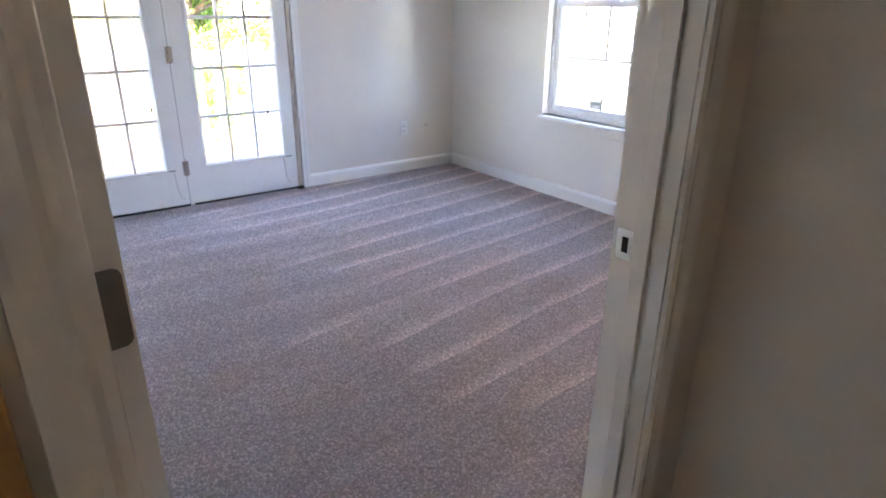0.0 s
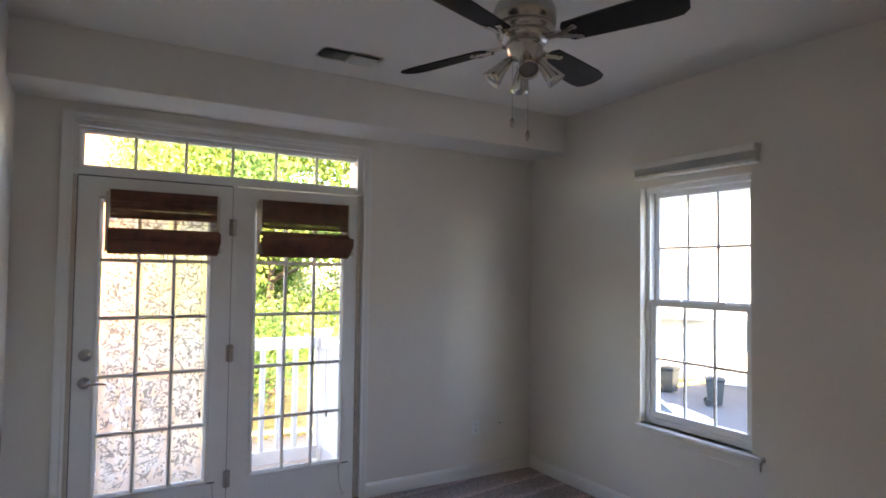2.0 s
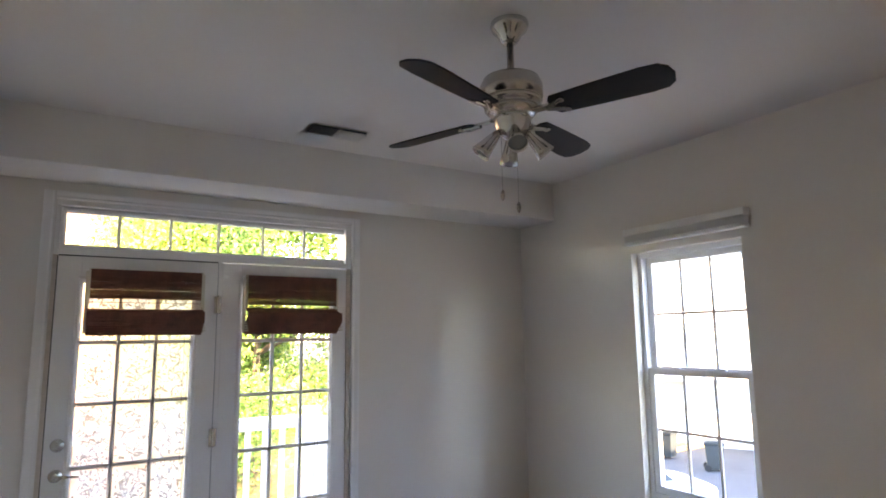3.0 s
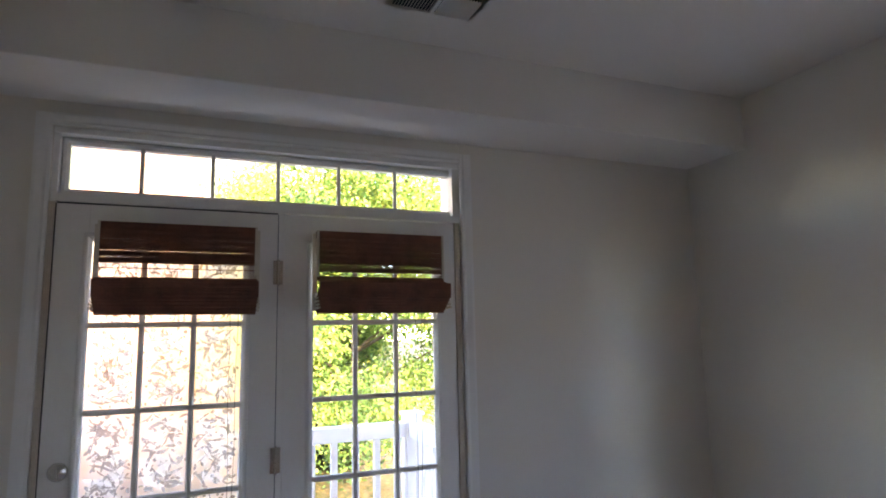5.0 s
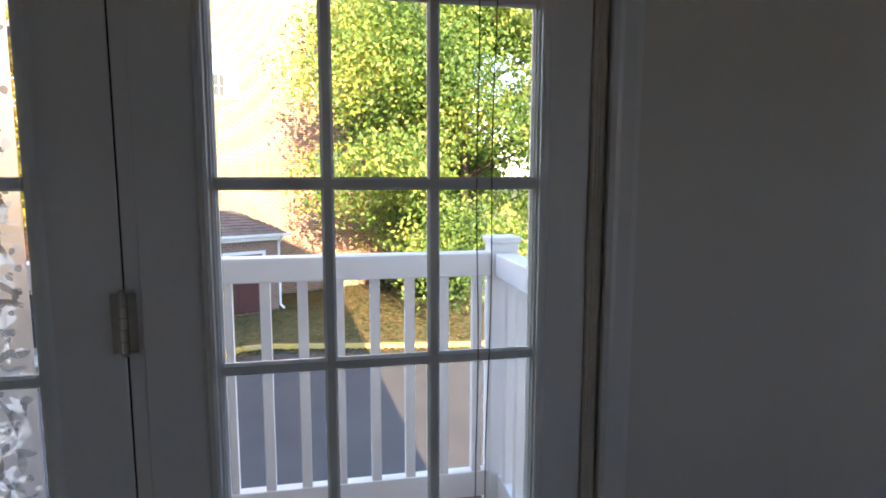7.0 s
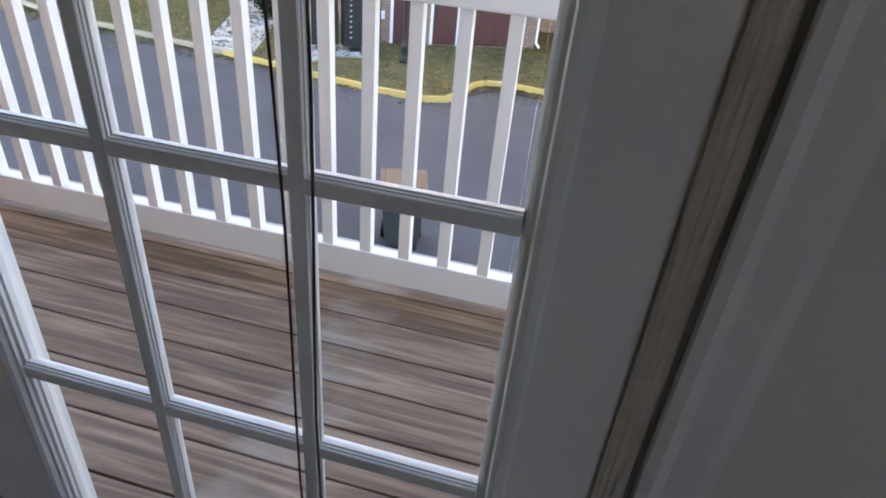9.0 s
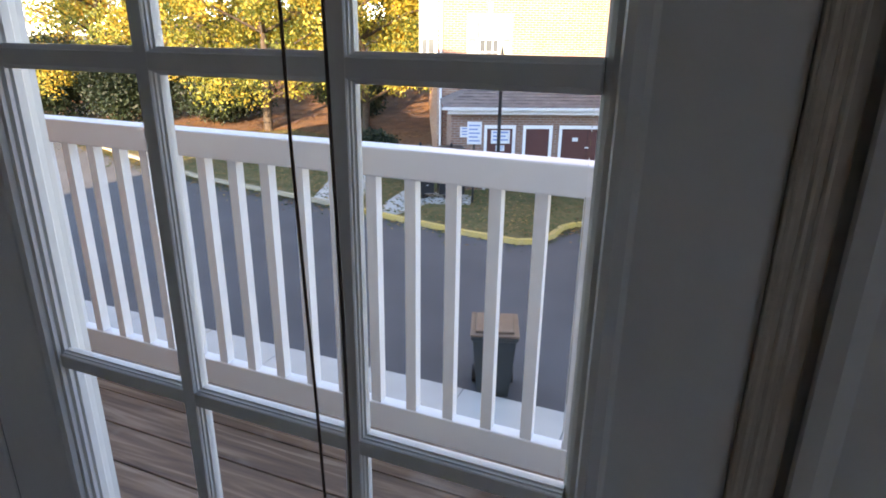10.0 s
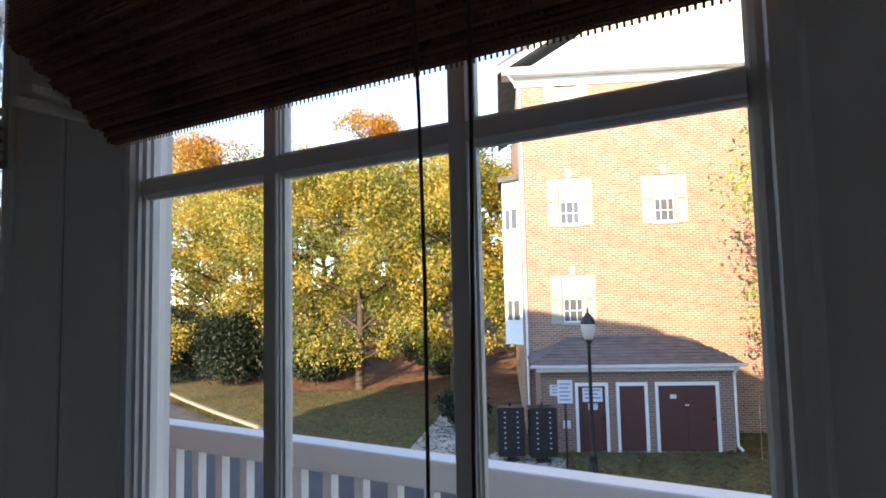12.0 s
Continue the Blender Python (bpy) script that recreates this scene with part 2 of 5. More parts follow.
WALL = material("wall_paint", (0.75, 0.705, 0.64), rough=0.75, var=0.03, scale=1.5, fine=220, fine_bump=0.25, bump=0, dist=0.0015, spec=0.3)
CEIL = material("ceiling_paint", (0.81, 0.78, 0.735), rough=0.85, var=0.03, scale=1.2, fine=160, fine_bump=0.3, bump=0, dist=0.002, spec=0.2)
TRIM = material("white_gloss_paint", (0.80, 0.785, 0.755), rough=0.38, var=0.04, scale=3, fine=60, fine_bump=0.06, bump=0, dist=0.001)
VINYL = material("white_vinyl", (0.83, 0.84, 0.85), rough=0.42, var=0.06, scale=2, fine=40, fine_bump=0.05, bump=0, dist=0.001)
CARPET = carpet_material()
PILE = carpet_material("carpet_pile", True)
GLASS = glass_material("window_glass")
FILM = glass_material("frosted_film_glass", rough=0.75, color=(0.93, 0.92, 0.9), ior=1.12)
CLEARLEAF = print_material("film_leaf", (0.30, 0.30, 0.30), 0.30)
# near-white colour paints the bright glints of the leaf film
GLINTLEAF = print_material("pale_film_leaf", (0.97, 0.97, 0.96), 0.15)
NICKEL = material("brushed_nickel", (0.56, 0.53, 0.49), rough=0.26, metal=1.0, var=0.08, scale=12, fine=300, fine_bump=0.05, bump=0, dist=0.0005)
HINGE = material("dull_hinge_metal", (0.20, 0.19, 0.18), rough=0.42, metal=0.7, var=0.15, scale=14)
CHROME = material("polished_nickel", (0.66, 0.64, 0.61), rough=0.12, metal=1.0, var=0.05, scale=9, fine=200, fine_bump=0, bump=0)
DARKMETAL = material("dark_bronze_metal", (0.05, 0.047, 0.045), rough=0.45, metal=0.6, var=0.15, scale=20)
BLADE = material("dark_walnut_blade", (0.02, 0.014, 0.011), rough=0.55, var=0.4, scale=8, fine=90, fine_bump=0.08, bump=0, dist=0.001, spec=0.2)
REED = material("dark_woven_bamboo", (0.30, 0.115, 0.065), rough=0.6, second=(0.13, 0.048, 0.03), scale=14, fine=160, fine_bump=0.4, bump=0, dist=0.001)
TAPE = material("cream_edge_tape", (0.62, 0.57, 0.47), rough=0.85, var=0.08, scale=20)
# tan puts the shade of the recessed white jamb into the colour
TANREVEAL = material("tan_foam", (0.60, 0.51, 0.43), rough=0.85, var=0.15, scale=12)
CORD = material("brown_cord", (0.10, 0.06, 0.045), rough=0.8, var=0.2, scale=40)
BLACK = material("black_rubber", (0.012, 0.012, 0.012), rough=0.7, var=0.3, scale=15)
PLASTIC = material("white_plastic", (0.78, 0.77, 0.74), rough=0.35, var=0.03, scale=20)
OAK = material("honey_oak", (0.42, 0.23, 0.09), rough=0.45, var=0.25, scale=5, fine=80)
DECK = plank_material()
BRICK = brick_material("orange_brick", (0.45, 0.205, 0.128), (0.27, 0.11, 0.075), (0.56, 0.48, 0.39))
BRICK_DULL = brick_material("red_brown_brick", (0.30, 0.15, 0.11), (0.22, 0.115, 0.09), (0.36, 0.33, 0.3))
ASPHALT = material("asphalt", (0.082, 0.083, 0.088), rough=0.9, var=0.25, scale=0.6, fine=60, fine_bump=0.5, bump=0, dist=0.01)
CONCRETE = material("concrete", (0.48, 0.46, 0.42), rough=0.9, var=0.18, scale=1.2, fine=40, fine_bump=0.3, bump=0, dist=0.004)
GRASS = material("leaf_strewn_grass", (0.20, 0.14, 0.06), rough=0.95, second=(0.075, 0.09, 0.028), scale=2.4, fine=28, fine_bump=0.8, bump=0, dist=0.05)
LITTER = material("leaf_litter", (0.27, 0.125, 0.055), rough=0.95, second=(0.10, 0.05, 0.028), scale=1.6, fine=22, fine_bump=0.8, bump=0, dist=0.06)
YELLOW = material("yellow_kerb_paint", (0.62, 0.40, 0.09), rough=0.8, second=(0.5, 0.36, 0.16), scale=3, fine=30, fine_bump=0.2, bump=0)
KERBDULL = material("faded_kerb_paint", (0.40, 0.31, 0.19), rough=0.85, second=(0.30, 0.27, 0.22), scale=3, fine=30, fine_bump=0.2, bump=0)
SHINGLE = material("grey_asphalt_shingle", (0.17, 0.165, 0.165), rough=0.9, second=(0.075, 0.075, 0.08), scale=2.5, fine=24, fine_bump=0.5, bump=0, dist=0.01)
MAROON = material("maroon_door_paint", (0.105, 0.030, 0.028), rough=0.5, var=0.12, scale=2, fine=40)
SHUTTER = material("sage_shutter_paint", (0.40, 0.42, 0.33), rough=0.6, var=0.06, scale=3)
DARKGLASS = material("dark_window_pane", (0.10, 0.115, 0.125), rough=0.08, var=0.2, scale=1)
BLIND = material("pale_roller_blind", (0.72, 0.72, 0.70), rough=0.7, var=0.04, scale=3)
# blue-grey of shade, painted onto the far white balconies
BLUESHADE = material("grey_blue_paint", (0.20, 0.27, 0.34), rough=0.6, var=0.1, scale=3)
SIDING = material("cream_siding", (0.70, 0.66, 0.58), rough=0.6, var=0.06, scale=1.5)
BLACKPAINT = material("black_metal_paint", (0.018, 0.019, 0.022), rough=0.4, var=0.2, scale=8)
BINPLASTIC = material("dark_green_bin_plastic", (0.028, 0.036, 0.038), rough=0.5, var=0.2, scale=5)
BINLID = material("tan_lid_plastic", (0.17, 0.11, 0.075), rough=0.55, var=0.2, scale=6)
SIGNWHITE = material("sign_white", (0.72, 0.74, 0.76), rough=0.5, var=0.04, scale=6)
SIGNBLUE = material("sign_blue", (0.16, 0.30, 0.55), rough=0.5, var=0.05, scale=6)
BARK = material("grey_brown_bark", (0.12, 0.085, 0.06), rough=0.95, second=(0.05, 0.035, 0.025), scale=6, fine=30, fine_bump=0.9, bump=0, dist=0.03)
LEAF_YELLOW = leaf_material("autumn_leaves", [(0.055, 0.091, 0.024), (0.183, 0.213, 0.049), (0.512, 0.439, 0.085), (0.683, 0.415, 0.073)])
LEAF_ORANGE = leaf_material("orange_leaves", [(0.275, 0.198, 0.033), (0.55, 0.297, 0.055), (0.638, 0.253, 0.055)])
LEAF_GREEN = leaf_material("green_leaves", [(0.041, 0.095, 0.027), (0.101, 0.216, 0.054), (0.216, 0.351, 0.081), (0.459, 0.459, 0.121)])
LEAF_DARK = leaf_material("evergreen_leaves", [(0.017, 0.028, 0.017), (0.035, 0.056, 0.025)])
CARWHITE = material("white_car_paint", (0.75, 0.75, 0.76), rough=0.2, var=0.02, scale=2)
LAMPGLASS = material("frosted_lamp_globe", (0.62, 0.58, 0.50), rough=0.35, var=0.08, scale=5)
BULB = material("spot_bulb_glass", (0.22, 0.22, 0.21), rough=0.15, var=0.05, scale=10)


# ---- mesh helpers ----
def part(name, bm, mat, parent=None, label="", smooth=False):
    """Links a bmesh as one mesh object, under a thing or a part."""
    me = bpy.data.meshes.new(name)
    if smooth:
        for f in bm.faces:
            f.smooth = True
    bm.normal_update()
    bm.to_mesh(me)
    bm.free()
    me.materials.append(mat)
    ob = new(name, me)
    if parent is not None:
        ob.parent = parent
    if label:
        tagged(ob, label)
    return ob


def thing(name, m=None, label="", category="", group="", kind=""):
    ob = new(name)
    ob.empty_display_size = 0.1
    if m is not None:
        ob.matrix_basis = m
    return tagged(ob, label, category, group, kind)


def again(ob, parent, m):
    """Another part on the same mesh."""
    o = new(ob.name.split(".")[0], ob.data)
    o.parent = parent
    o.matrix_basis = m
    return o


def box(bm, x0, x1, y0, y1, z0, z1, bevel=0.0):
    r = bmesh.ops.create_cube(bm, size=1.0)
    vs = r["verts"]
    for v in vs:
        v.co = Vector((x0 + (v.co.x + 0.5) * (x1 - x0), y0 + (v.co.y + 0.5) * (y1 - y0), z0 + (v.co.z + 0.5) * (z1 - z0)))
    if bevel:
        es = list({e for v in vs for e in v.link_edges})
        bmesh.ops.bevel(bm, geom=es, offset=bevel, segments=2, affect="EDGES", profile=0.5)
    return bm


def cube(*a, bevel=0.0):
    return box(bmesh.new(), *a, bevel=bevel)


def tube(bm, a, b, ra, rb=None, n=12, caps=True):
    rb = ra if rb is None else rb
    a, b = Vector(a), Vector(b)
    q = (b - a).to_track_quat("Z", "Y").to_matrix()
    rings = []
    for c, r in ((a, ra), (b, rb)):
        rings.append([bm.verts.new(c + q @ Vector((r * math.cos(2 * math.pi * k / n), r * math.sin(2 * math.pi * k / n), 0))) for k in range(n)])
    for k in range(n):
        bm.faces.new((rings[0][k], rings[0][(k + 1) % n], rings[1][(k + 1) % n], rings[1][k]))
    if caps:
        bm.faces.new(rings[0][::-1])
        bm.faces.new(rings[1])
    return bm


def lathe(profile, n=32, m=None, bm=None):
    """Turns (radius, height) pairs round z."""
    bm = bm or bmesh.new()
    m = m or Matrix()
    rings = [[bm.verts.new(m @ Vector((r * math.cos(2 * math.pi * k / n), r * math.sin(2 * math.pi * k / n), z))) for k in range(n)] for r, z in profile]
    for p, q in zip(rings, rings[1:]):
        for k in range(n):
            bm.faces.new((p[k], p[(k + 1) % n], q[(k + 1) % n], q[k]))
    bm.faces.new(rings[0][::-1])
    bm.faces.new(rings[-1])
    return bm


def prism(profile, a, b, axis, bm=None):
    """A flat outline pushed along an axis: outline pairs are the other two axes in xyz order."""
    bm = bm or bmesh.new()
    def at(p, c):
        return {"x": (c, p[0], p[1]), "y": (p[0], c, p[1]), "z": (p[0], p[1], c)}[axis]
    r0 = [bm.verts.new(at(p, a)) for p in profile]
    r1 = [bm.verts.new(at(p, b)) for p in profile]
    n = len(profile)
    for k in range(n):
        bm.faces.new((r0[k], r0[(k + 1) % n], r1[(k + 1) % n], r1[k]))
    bm.faces.new(r0[::-1])
    bm.faces.new(r1)
    bmesh.ops.recalc_face_normals(bm, faces=bm.faces[:])
    return bm


def curve_tube(name, pts, radius, mat, parent=None, label=""):
    cu = bpy.data.curves.new(name, "CURVE")
    cu.dimensions, cu.bevel_depth, cu.bevel_resolution, cu.use_fill_caps = "3D", radius, 2, True
    sp = cu.splines.new("POLY")
    sp.points.add(len(pts) - 1)
    for p, c in zip(sp.points, pts):
        p.co = (*c, 1)
    ob = new("tmp", cu)
    me = bpy.data.meshes.new_from_object(ob.evaluated_get(bpy.context.evaluated_depsgraph_get()))
    bpy.data.objects.remove(ob)
    me.materials.clear()
    me.materials.append(mat)
    for f in me.polygons:
        f.use_smooth = True
    o = new(name, me)
    if parent is not None:
        o.parent = parent
    if label:
        tagged(o, label)
    return o


def wall_with_holes(name, axis, at0, at1, lo, hi, z0, z1, holes, mat):
    """A thick wall along x or y, with openings (from, to, low, high) cut through it."""
    bm = bmesh.new()
    cuts = sorted({lo, hi, *[h[0] for h in holes], *[h[1] for h in holes]})
    for a, b in zip(cuts, cuts[1:]):
        zs = [(h[2], h[3]) for h in holes if h[0] <= a and h[1] >= b]
        edges = [z0]
        for l, h in sorted(zs):
            edges += [l, h]
        edges.append(z1)
        for l, h in zip(edges[::2], edges[1::2]):
            if h - l > 1e-4:
                if axis == "x":
                    box(bm, a, b, at0, at1, l, h)
                else:
                    box(bm, at0, at1, a, b, l, h)
    bmesh.ops.remove_doubles(bm, verts=bm.verts[:], dist=1e-5)
    return tagged(part(name, bm, mat), "warm off-white painted plaster wall", "wall", kind="structure")


# ---- the room ----
XL, XR, YB, ZC = -1.11, 2.306, -3.65, 2.705
DX0, DX1 = -0.950, -0.032
wall_with_holes("wall_north", "x", 0.0, 0.16, XL - 0.12, XR + 0.16, -0.3, 2.95, [(-0.84, 0.865, 0.0, 2.33)], WALL)
wall_with_holes("wall_east", "y", XR, XR + 0.16, -6.1, 0.0, -0.3, 2.95, [(-1.866, -1.111, 0.59, 2.088)], WALL)
wall_with_holes("wall_south", "x", YB - 0.12, YB, XL, XR, -0.1, ZC, [(DX0 - 0.02, DX1 + 0.02, 0.0, 2.08)], WALL)
wall_with_holes("wall_west", "y", XL - 0.12, XL, -6.1, 0.0, -0.1, ZC, [], WALL)
wall_with_holes("wall_hall_east", "y", 0.14, 0.26, YB - 0.95, YB - 0.12, -0.1, ZC, [], WALL)
# opening added out of view, so sun bounces into the hall
wall_with_holes("wall_hall_south", "x", -6.22, -6.1, XL - 0.12, XR + 0.16, -0.1, ZC, [(1.3, 1.62, 1.2, 1.5)], WALL)
tagged(part("ceiling", cube(XL - 0.12, XR + 0.16, -6.22, 0.16, ZC, ZC + 0.12), CEIL), "flat off-white painted ceiling", "ceiling", kind="structure")
tagged(part("ceiling_soffit", cube(XL, XR, -0.40, 0.0, 2.428, ZC, bevel=0.004), CEIL), "boxed-in plaster soffit over the patio doors", "soffit", kind="structure")
bm = bmesh.new()
bmesh.ops.create_grid(bm, x_segments=40, y_segments=60, size=0.5)
for v in bm.verts:
    v.co = Vector(((XL + XR) / 2 + v.co.x * (XR - XL + 0.24), -3.05 + v.co.y * 6.1, 0))
floor = tagged(part("floor", bm, CARPET), "mauve-grey cut-pile carpet with vacuum tracks", "carpet", kind="structure")
tagged(part("subfloor", cube(XL - 0.12, XR + 0.16, -6.22, 0.16, -0.3, -0.02), CONCRETE), "plain floor slab under the carpet", "floor slab", kind="structure")

def tufts(x0, x1, y0, y1, step):
    """Short leaning tufts of the carpet's pile."""
    nr = np.random.default_rng(21)
    nx, ny = int((x1 - x0) / step), int((y1 - y0) / step)
    gx, gy = np.meshgrid(np.arange(nx), np.arange(ny))
    n = nx * ny
    c = np.stack([x0 + (gx.ravel() + nr.uniform(0, 1, n)) * step, y0 + (gy.ravel() + nr.uniform(0, 1, n)) * step, np.full(n, 0.0005)], 1)
    t = nr.uniform(0, 6.28, n)
    r = step * nr.uniform(0.45, 0.75, n)
    vs = [c + np.stack([np.cos(t + a) * r, np.sin(t + a) * r, np.zeros(n)], 1) for a in (0.0, 2.09, 4.19)]
    lean = np.where(np.sin(c[:, 1] * 19 + 1.5 * np.sin(c[:, 0] * 2.1)) > 0, 1.0, -1.0) * 0.0025
    vs.append(c + np.stack([nr.normal(0, 0.0022, n), lean + nr.normal(0, 0.0022, n), nr.uniform(0.0015, 0.0045, n)], 1))
    v = np.stack(vs, 1).reshape(-1, 3)
    i = np.arange(n) * 4
    f = np.concatenate([np.stack([i, i + 1, i + 3], 1), np.stack([i + 1, i + 2, i + 3], 1), np.stack([i + 2, i, i + 3], 1)])
    me = bpy.data.meshes.new("carpet_pile")
    me.from_pydata(v.tolist(), [], f.tolist())
    me.materials.append(PILE)
    tagged(new("carpet_pile", me), "mauve-grey cut pile tufts of the carpet", "carpet pile", kind="stuff")


tufts(XL + 0.01, XR - 0.015, YB - 0.1, -0.015, 0.0092)

BASE = [(0, 0), (0.014, 0), (0.014, 0.075), (0.009, 0.088), (0.004, 0.095), (0, 0.095)]
def baseboard(axis, at, sign, a, b):
    pr = [(at + sign * p[0], p[1]) for p in BASE]
    tagged(part("baseboard", prism(pr, a, b, "x" if axis == "x" else "y"), TRIM), "white moulded wooden baseboard along the wall", "baseboard", kind="structure")
baseboard("x", 0.0, -1, 0.902, XR)
baseboard("x", 0.0, -1, XL, -0.902)
baseboard("y", XR, -1, YB, -0.014)
baseboard("y", XL, 1, YB, -0.014)
baseboard("x", YB, 1, DX1 + 0.065, XR - 0.014)


# ---- patio doors ----
ROWS_Z = (0.285, 0.606, 0.927, 1.248, 1.569, 1.890)
HALF_BAR = [(0.0068, 0.0), (0.0078, 0.0012), (0.0078, 0.0032), (0.0094, 0.0038), (0.0094, 0.0062), (0.0112, 0.0072), (0.0112, 0.0132), (0.0094, 0.0146), (0.0088, 0.018), (0.0072, 0.020)]
BAR = HALF_BAR + [(-p, q) for p, q in HALF_BAR[::-1]]


LITE_STEPS = [(0.0, 0.002), (0.004, -0.004), (0.012, -0.006), (0.018, -0.004), (0.020, 0.001), (0.024, 0.002), (0.024, 0.006), (0.028, 0.008), (0.028, 0.012), (0.031, 0.014), (0.031, 0.022), (0.028, 0.025), (0.026, 0.032), (0.022, 0.035), (0.022, 0.042), (0.015, 0.047), (0.0, 0.048)]


def moulding(x0, x1, z0, z1, w, y0, y1, steps=None):
    """A mitred frame with a stepped face, in the xz plane, open inside."""
    bm = bmesh.new()
    steps = steps or [(0.0, y0 + 0.006), (w * 0.25, y0), (w * 0.6, y0), (w * 0.8, y0 + 0.005), (w, y0 + 0.008), (w, y1), (0.0, y1)]
    rings = []
    for d, y in steps:
        rings.append([bm.verts.new(p) for p in ((x0 + d, y, z0 + d), (x1 - d, y, z0 + d), (x1 - d, y, z1 - d), (x0 + d, y, z1 - d))])
    rings.append(rings[0])
    for p, q in zip(rings, rings[1:]):
        for k in range(4):
            bm.faces.new((p[k], q[k], q[(k + 1) % 4], p[(k + 1) % 4]))
    bmesh.ops.recalc_face_normals(bm, faces=bm.faces[:])
    return bm


def lite_door(name, x0, x1, g0, v1, v2, g1, label, film):
    """A glazed leaf: stiles, rails, a raised lite frame, muntins and fifteen panes."""
    door = thing(name, Matrix(), label, "door", kind="structure")
    zb, zt = 0.012, 2.03
    a, b = ROWS_Z[0] - 0.012, ROWS_Z[-1] + 0.012
    for s in ((x0, g0 - 0.012), (g1 + 0.012, x1)):
        part("stile", cube(s[0], s[1], 0.002, 0.046, zb, zt, bevel=0.002), TRIM, door)
    for z in ((zb, a), (b, zt)):
        part("rail", cube(g0 - 0.012, g1 + 0.012, 0.003, 0.045, z[0], z[1]), TRIM, door)
    part("lite_frame", moulding(g0 - 0.03, g1 + 0.03, a - 0.018, b + 0.018, 0.031, -0.006, 0.05, LITE_STEPS), TRIM, door)
    for v in (v1, v2):
        part("muntin", prism([(v + p, q) for p, q in BAR], a, b, "z"), TRIM, door)
    for z in ROWS_Z[1:-1]:
        bm = prism([(q + 0.0004, z + p) for p, q in BAR], g0, g1, "x")
        part("muntin", bm, TRIM, door)
    xs = (g0, v1, v2, g1)
    for i in range(3):
        for j in range(5):
            p = part("pane", cube(xs[i] + 0.004, xs[i + 1] - 0.004, 0.0085, 0.0115, ROWS_Z[j] + 0.004, ROWS_Z[j + 1] - 0.004), FILM if film else GLASS, door)
            p.visible_shadow = False
    part("door_sweep", cube(x0 + 0.004, x1 - 0.004, -0.004, 0.04, 0.0, 0.014), BLACK, door, "black rubber door sweep")
    return door


door_1 = lite_door("door_1", -0.815, -0.003, -0.69, -0.508, -0.322, -0.14, "white glazed patio door with leaf-patterned frosted film, closed", True)
door_2 = lite_door("door_2", 0.024, 0.812, 0.15, 0.332, 0.518, 0.703, "white glazed patio door with fifteen clear panes, closed", False)

# black strips paint the shade in the narrow gaps round this leaf
for q in ((-0.0035, 0.0, 0.0, 2.03), (-0.819, -0.8145, 0.0, 2.03), (-0.8145, -0.0035, 2.0295, 2.0365)):
    part("edge_seal", cube(q[0], q[1], 0.006, 0.04, q[2], q[3]), BLACK, door_1, "black strip for the dark gap at the door edge")

# leaves on the film
bm, bm2 = bmesh.new(), bmesh.new()
rnd = random.Random(5)
for k in range(4200):
    x, z = rnd.uniform(-0.685, -0.145), rnd.uniform(0.29, 1.885)
    L, W, t, bend = rnd.choice((rnd.uniform(0.004, 0.010), rnd.uniform(0.010, 0.022), rnd.uniform(0.022, 0.042))), rnd.uniform(0.0022, 0.0075), rnd.uniform(0, math.pi), rnd.uniform(-0.3, 0.3)
    if min(abs(x - c) for c in (-0.69, -0.508, -0.322, -0.14)) < L + 0.004 or min(abs(z - c) for c in ROWS_Z) < L + 0.004:
        continue
    c, s = math.cos(t), math.sin(t)
    top, bot = [], []
    for q in range(7):
        f = q / 6 * 2 - 1
        w = W * (1 - f * f) ** 0.8
        off = bend * L * (f * f - 0.5)
        top.append((f * L, off + w))
        if 0 < q < 6:
            bot.append((f * L, off - w))
    # every other leaf goes to the near-white set that paints glints
    side = bm if k % 2 else bm2
    vs = [side.verts.new((x + u * c - v * s, 0.0075, z + u * s + v * c)) for u, v in top + bot[::-1]]
    side.faces.new(vs)
for b2, mt in ((bm, CLEARLEAF), (bm2, GLINTLEAF)):
    leaf = part("film_leaf_pattern", b2, mt, door_1, "small leaf shapes on frosted film")
    tagged(leaf, kind="stuff")
    leaf.visible_shadow = False

# mullion, frame, threshold, casing
frame_set = thing("door_frame", Matrix(), "white painted frame around the patio doors and transom", "door frame", kind="structure")
part("mullion", cube(0.0, 0.0246, 0.0042, 0.06, 0.0, 2.04, bevel=0.002), TRIM, frame_set)
for xa, xb, xo in ((-0.8395, -0.8192, -0.8192), (0.8128, 0.8400, 0.8645)):
    part("jamb", cube(xa, xo, 0.012, 0.155, 0.0, 2.33), TRIM, frame_set)
    # ridged tan strip drawn where the jamb reveal lies in shade
    bm = cube(xa, xb, -0.003, 0.012, 0.0, 2.034, bevel=0.001)
    for k in range(3):
        tube(bm, (xa + 0.004 + k * 0.007, -0.002, 0.0), (xa + 0.004 + k * 0.007, -0.002, 2.034), 0.0024, n=8)
    part("weatherstrip", bm, TANREVEAL, frame_set, "tan strip standing for the shaded jamb reveal")
part("head", cube(-0.8395, 0.8645, 0.004, 0.155, 2.305, 2.3295), TRIM, frame_set)
part("transom_bar", cube(-0.819, 0.842, -0.004, 0.155, 2.036, 2.068, bevel=0.002), TRIM, frame_set)
part("threshold", cube(-0.819, 0.842, 0.048, 0.20, -0.06, 0.012), DARKMETAL, frame_set, "dark metal threshold")
CAS = [(0.0, 0.0), (0.0, -0.012), (0.010, -0.016), (0.020, -0.014), (0.045, -0.018), (0.056, -0.018), (0.058, 0.0)]
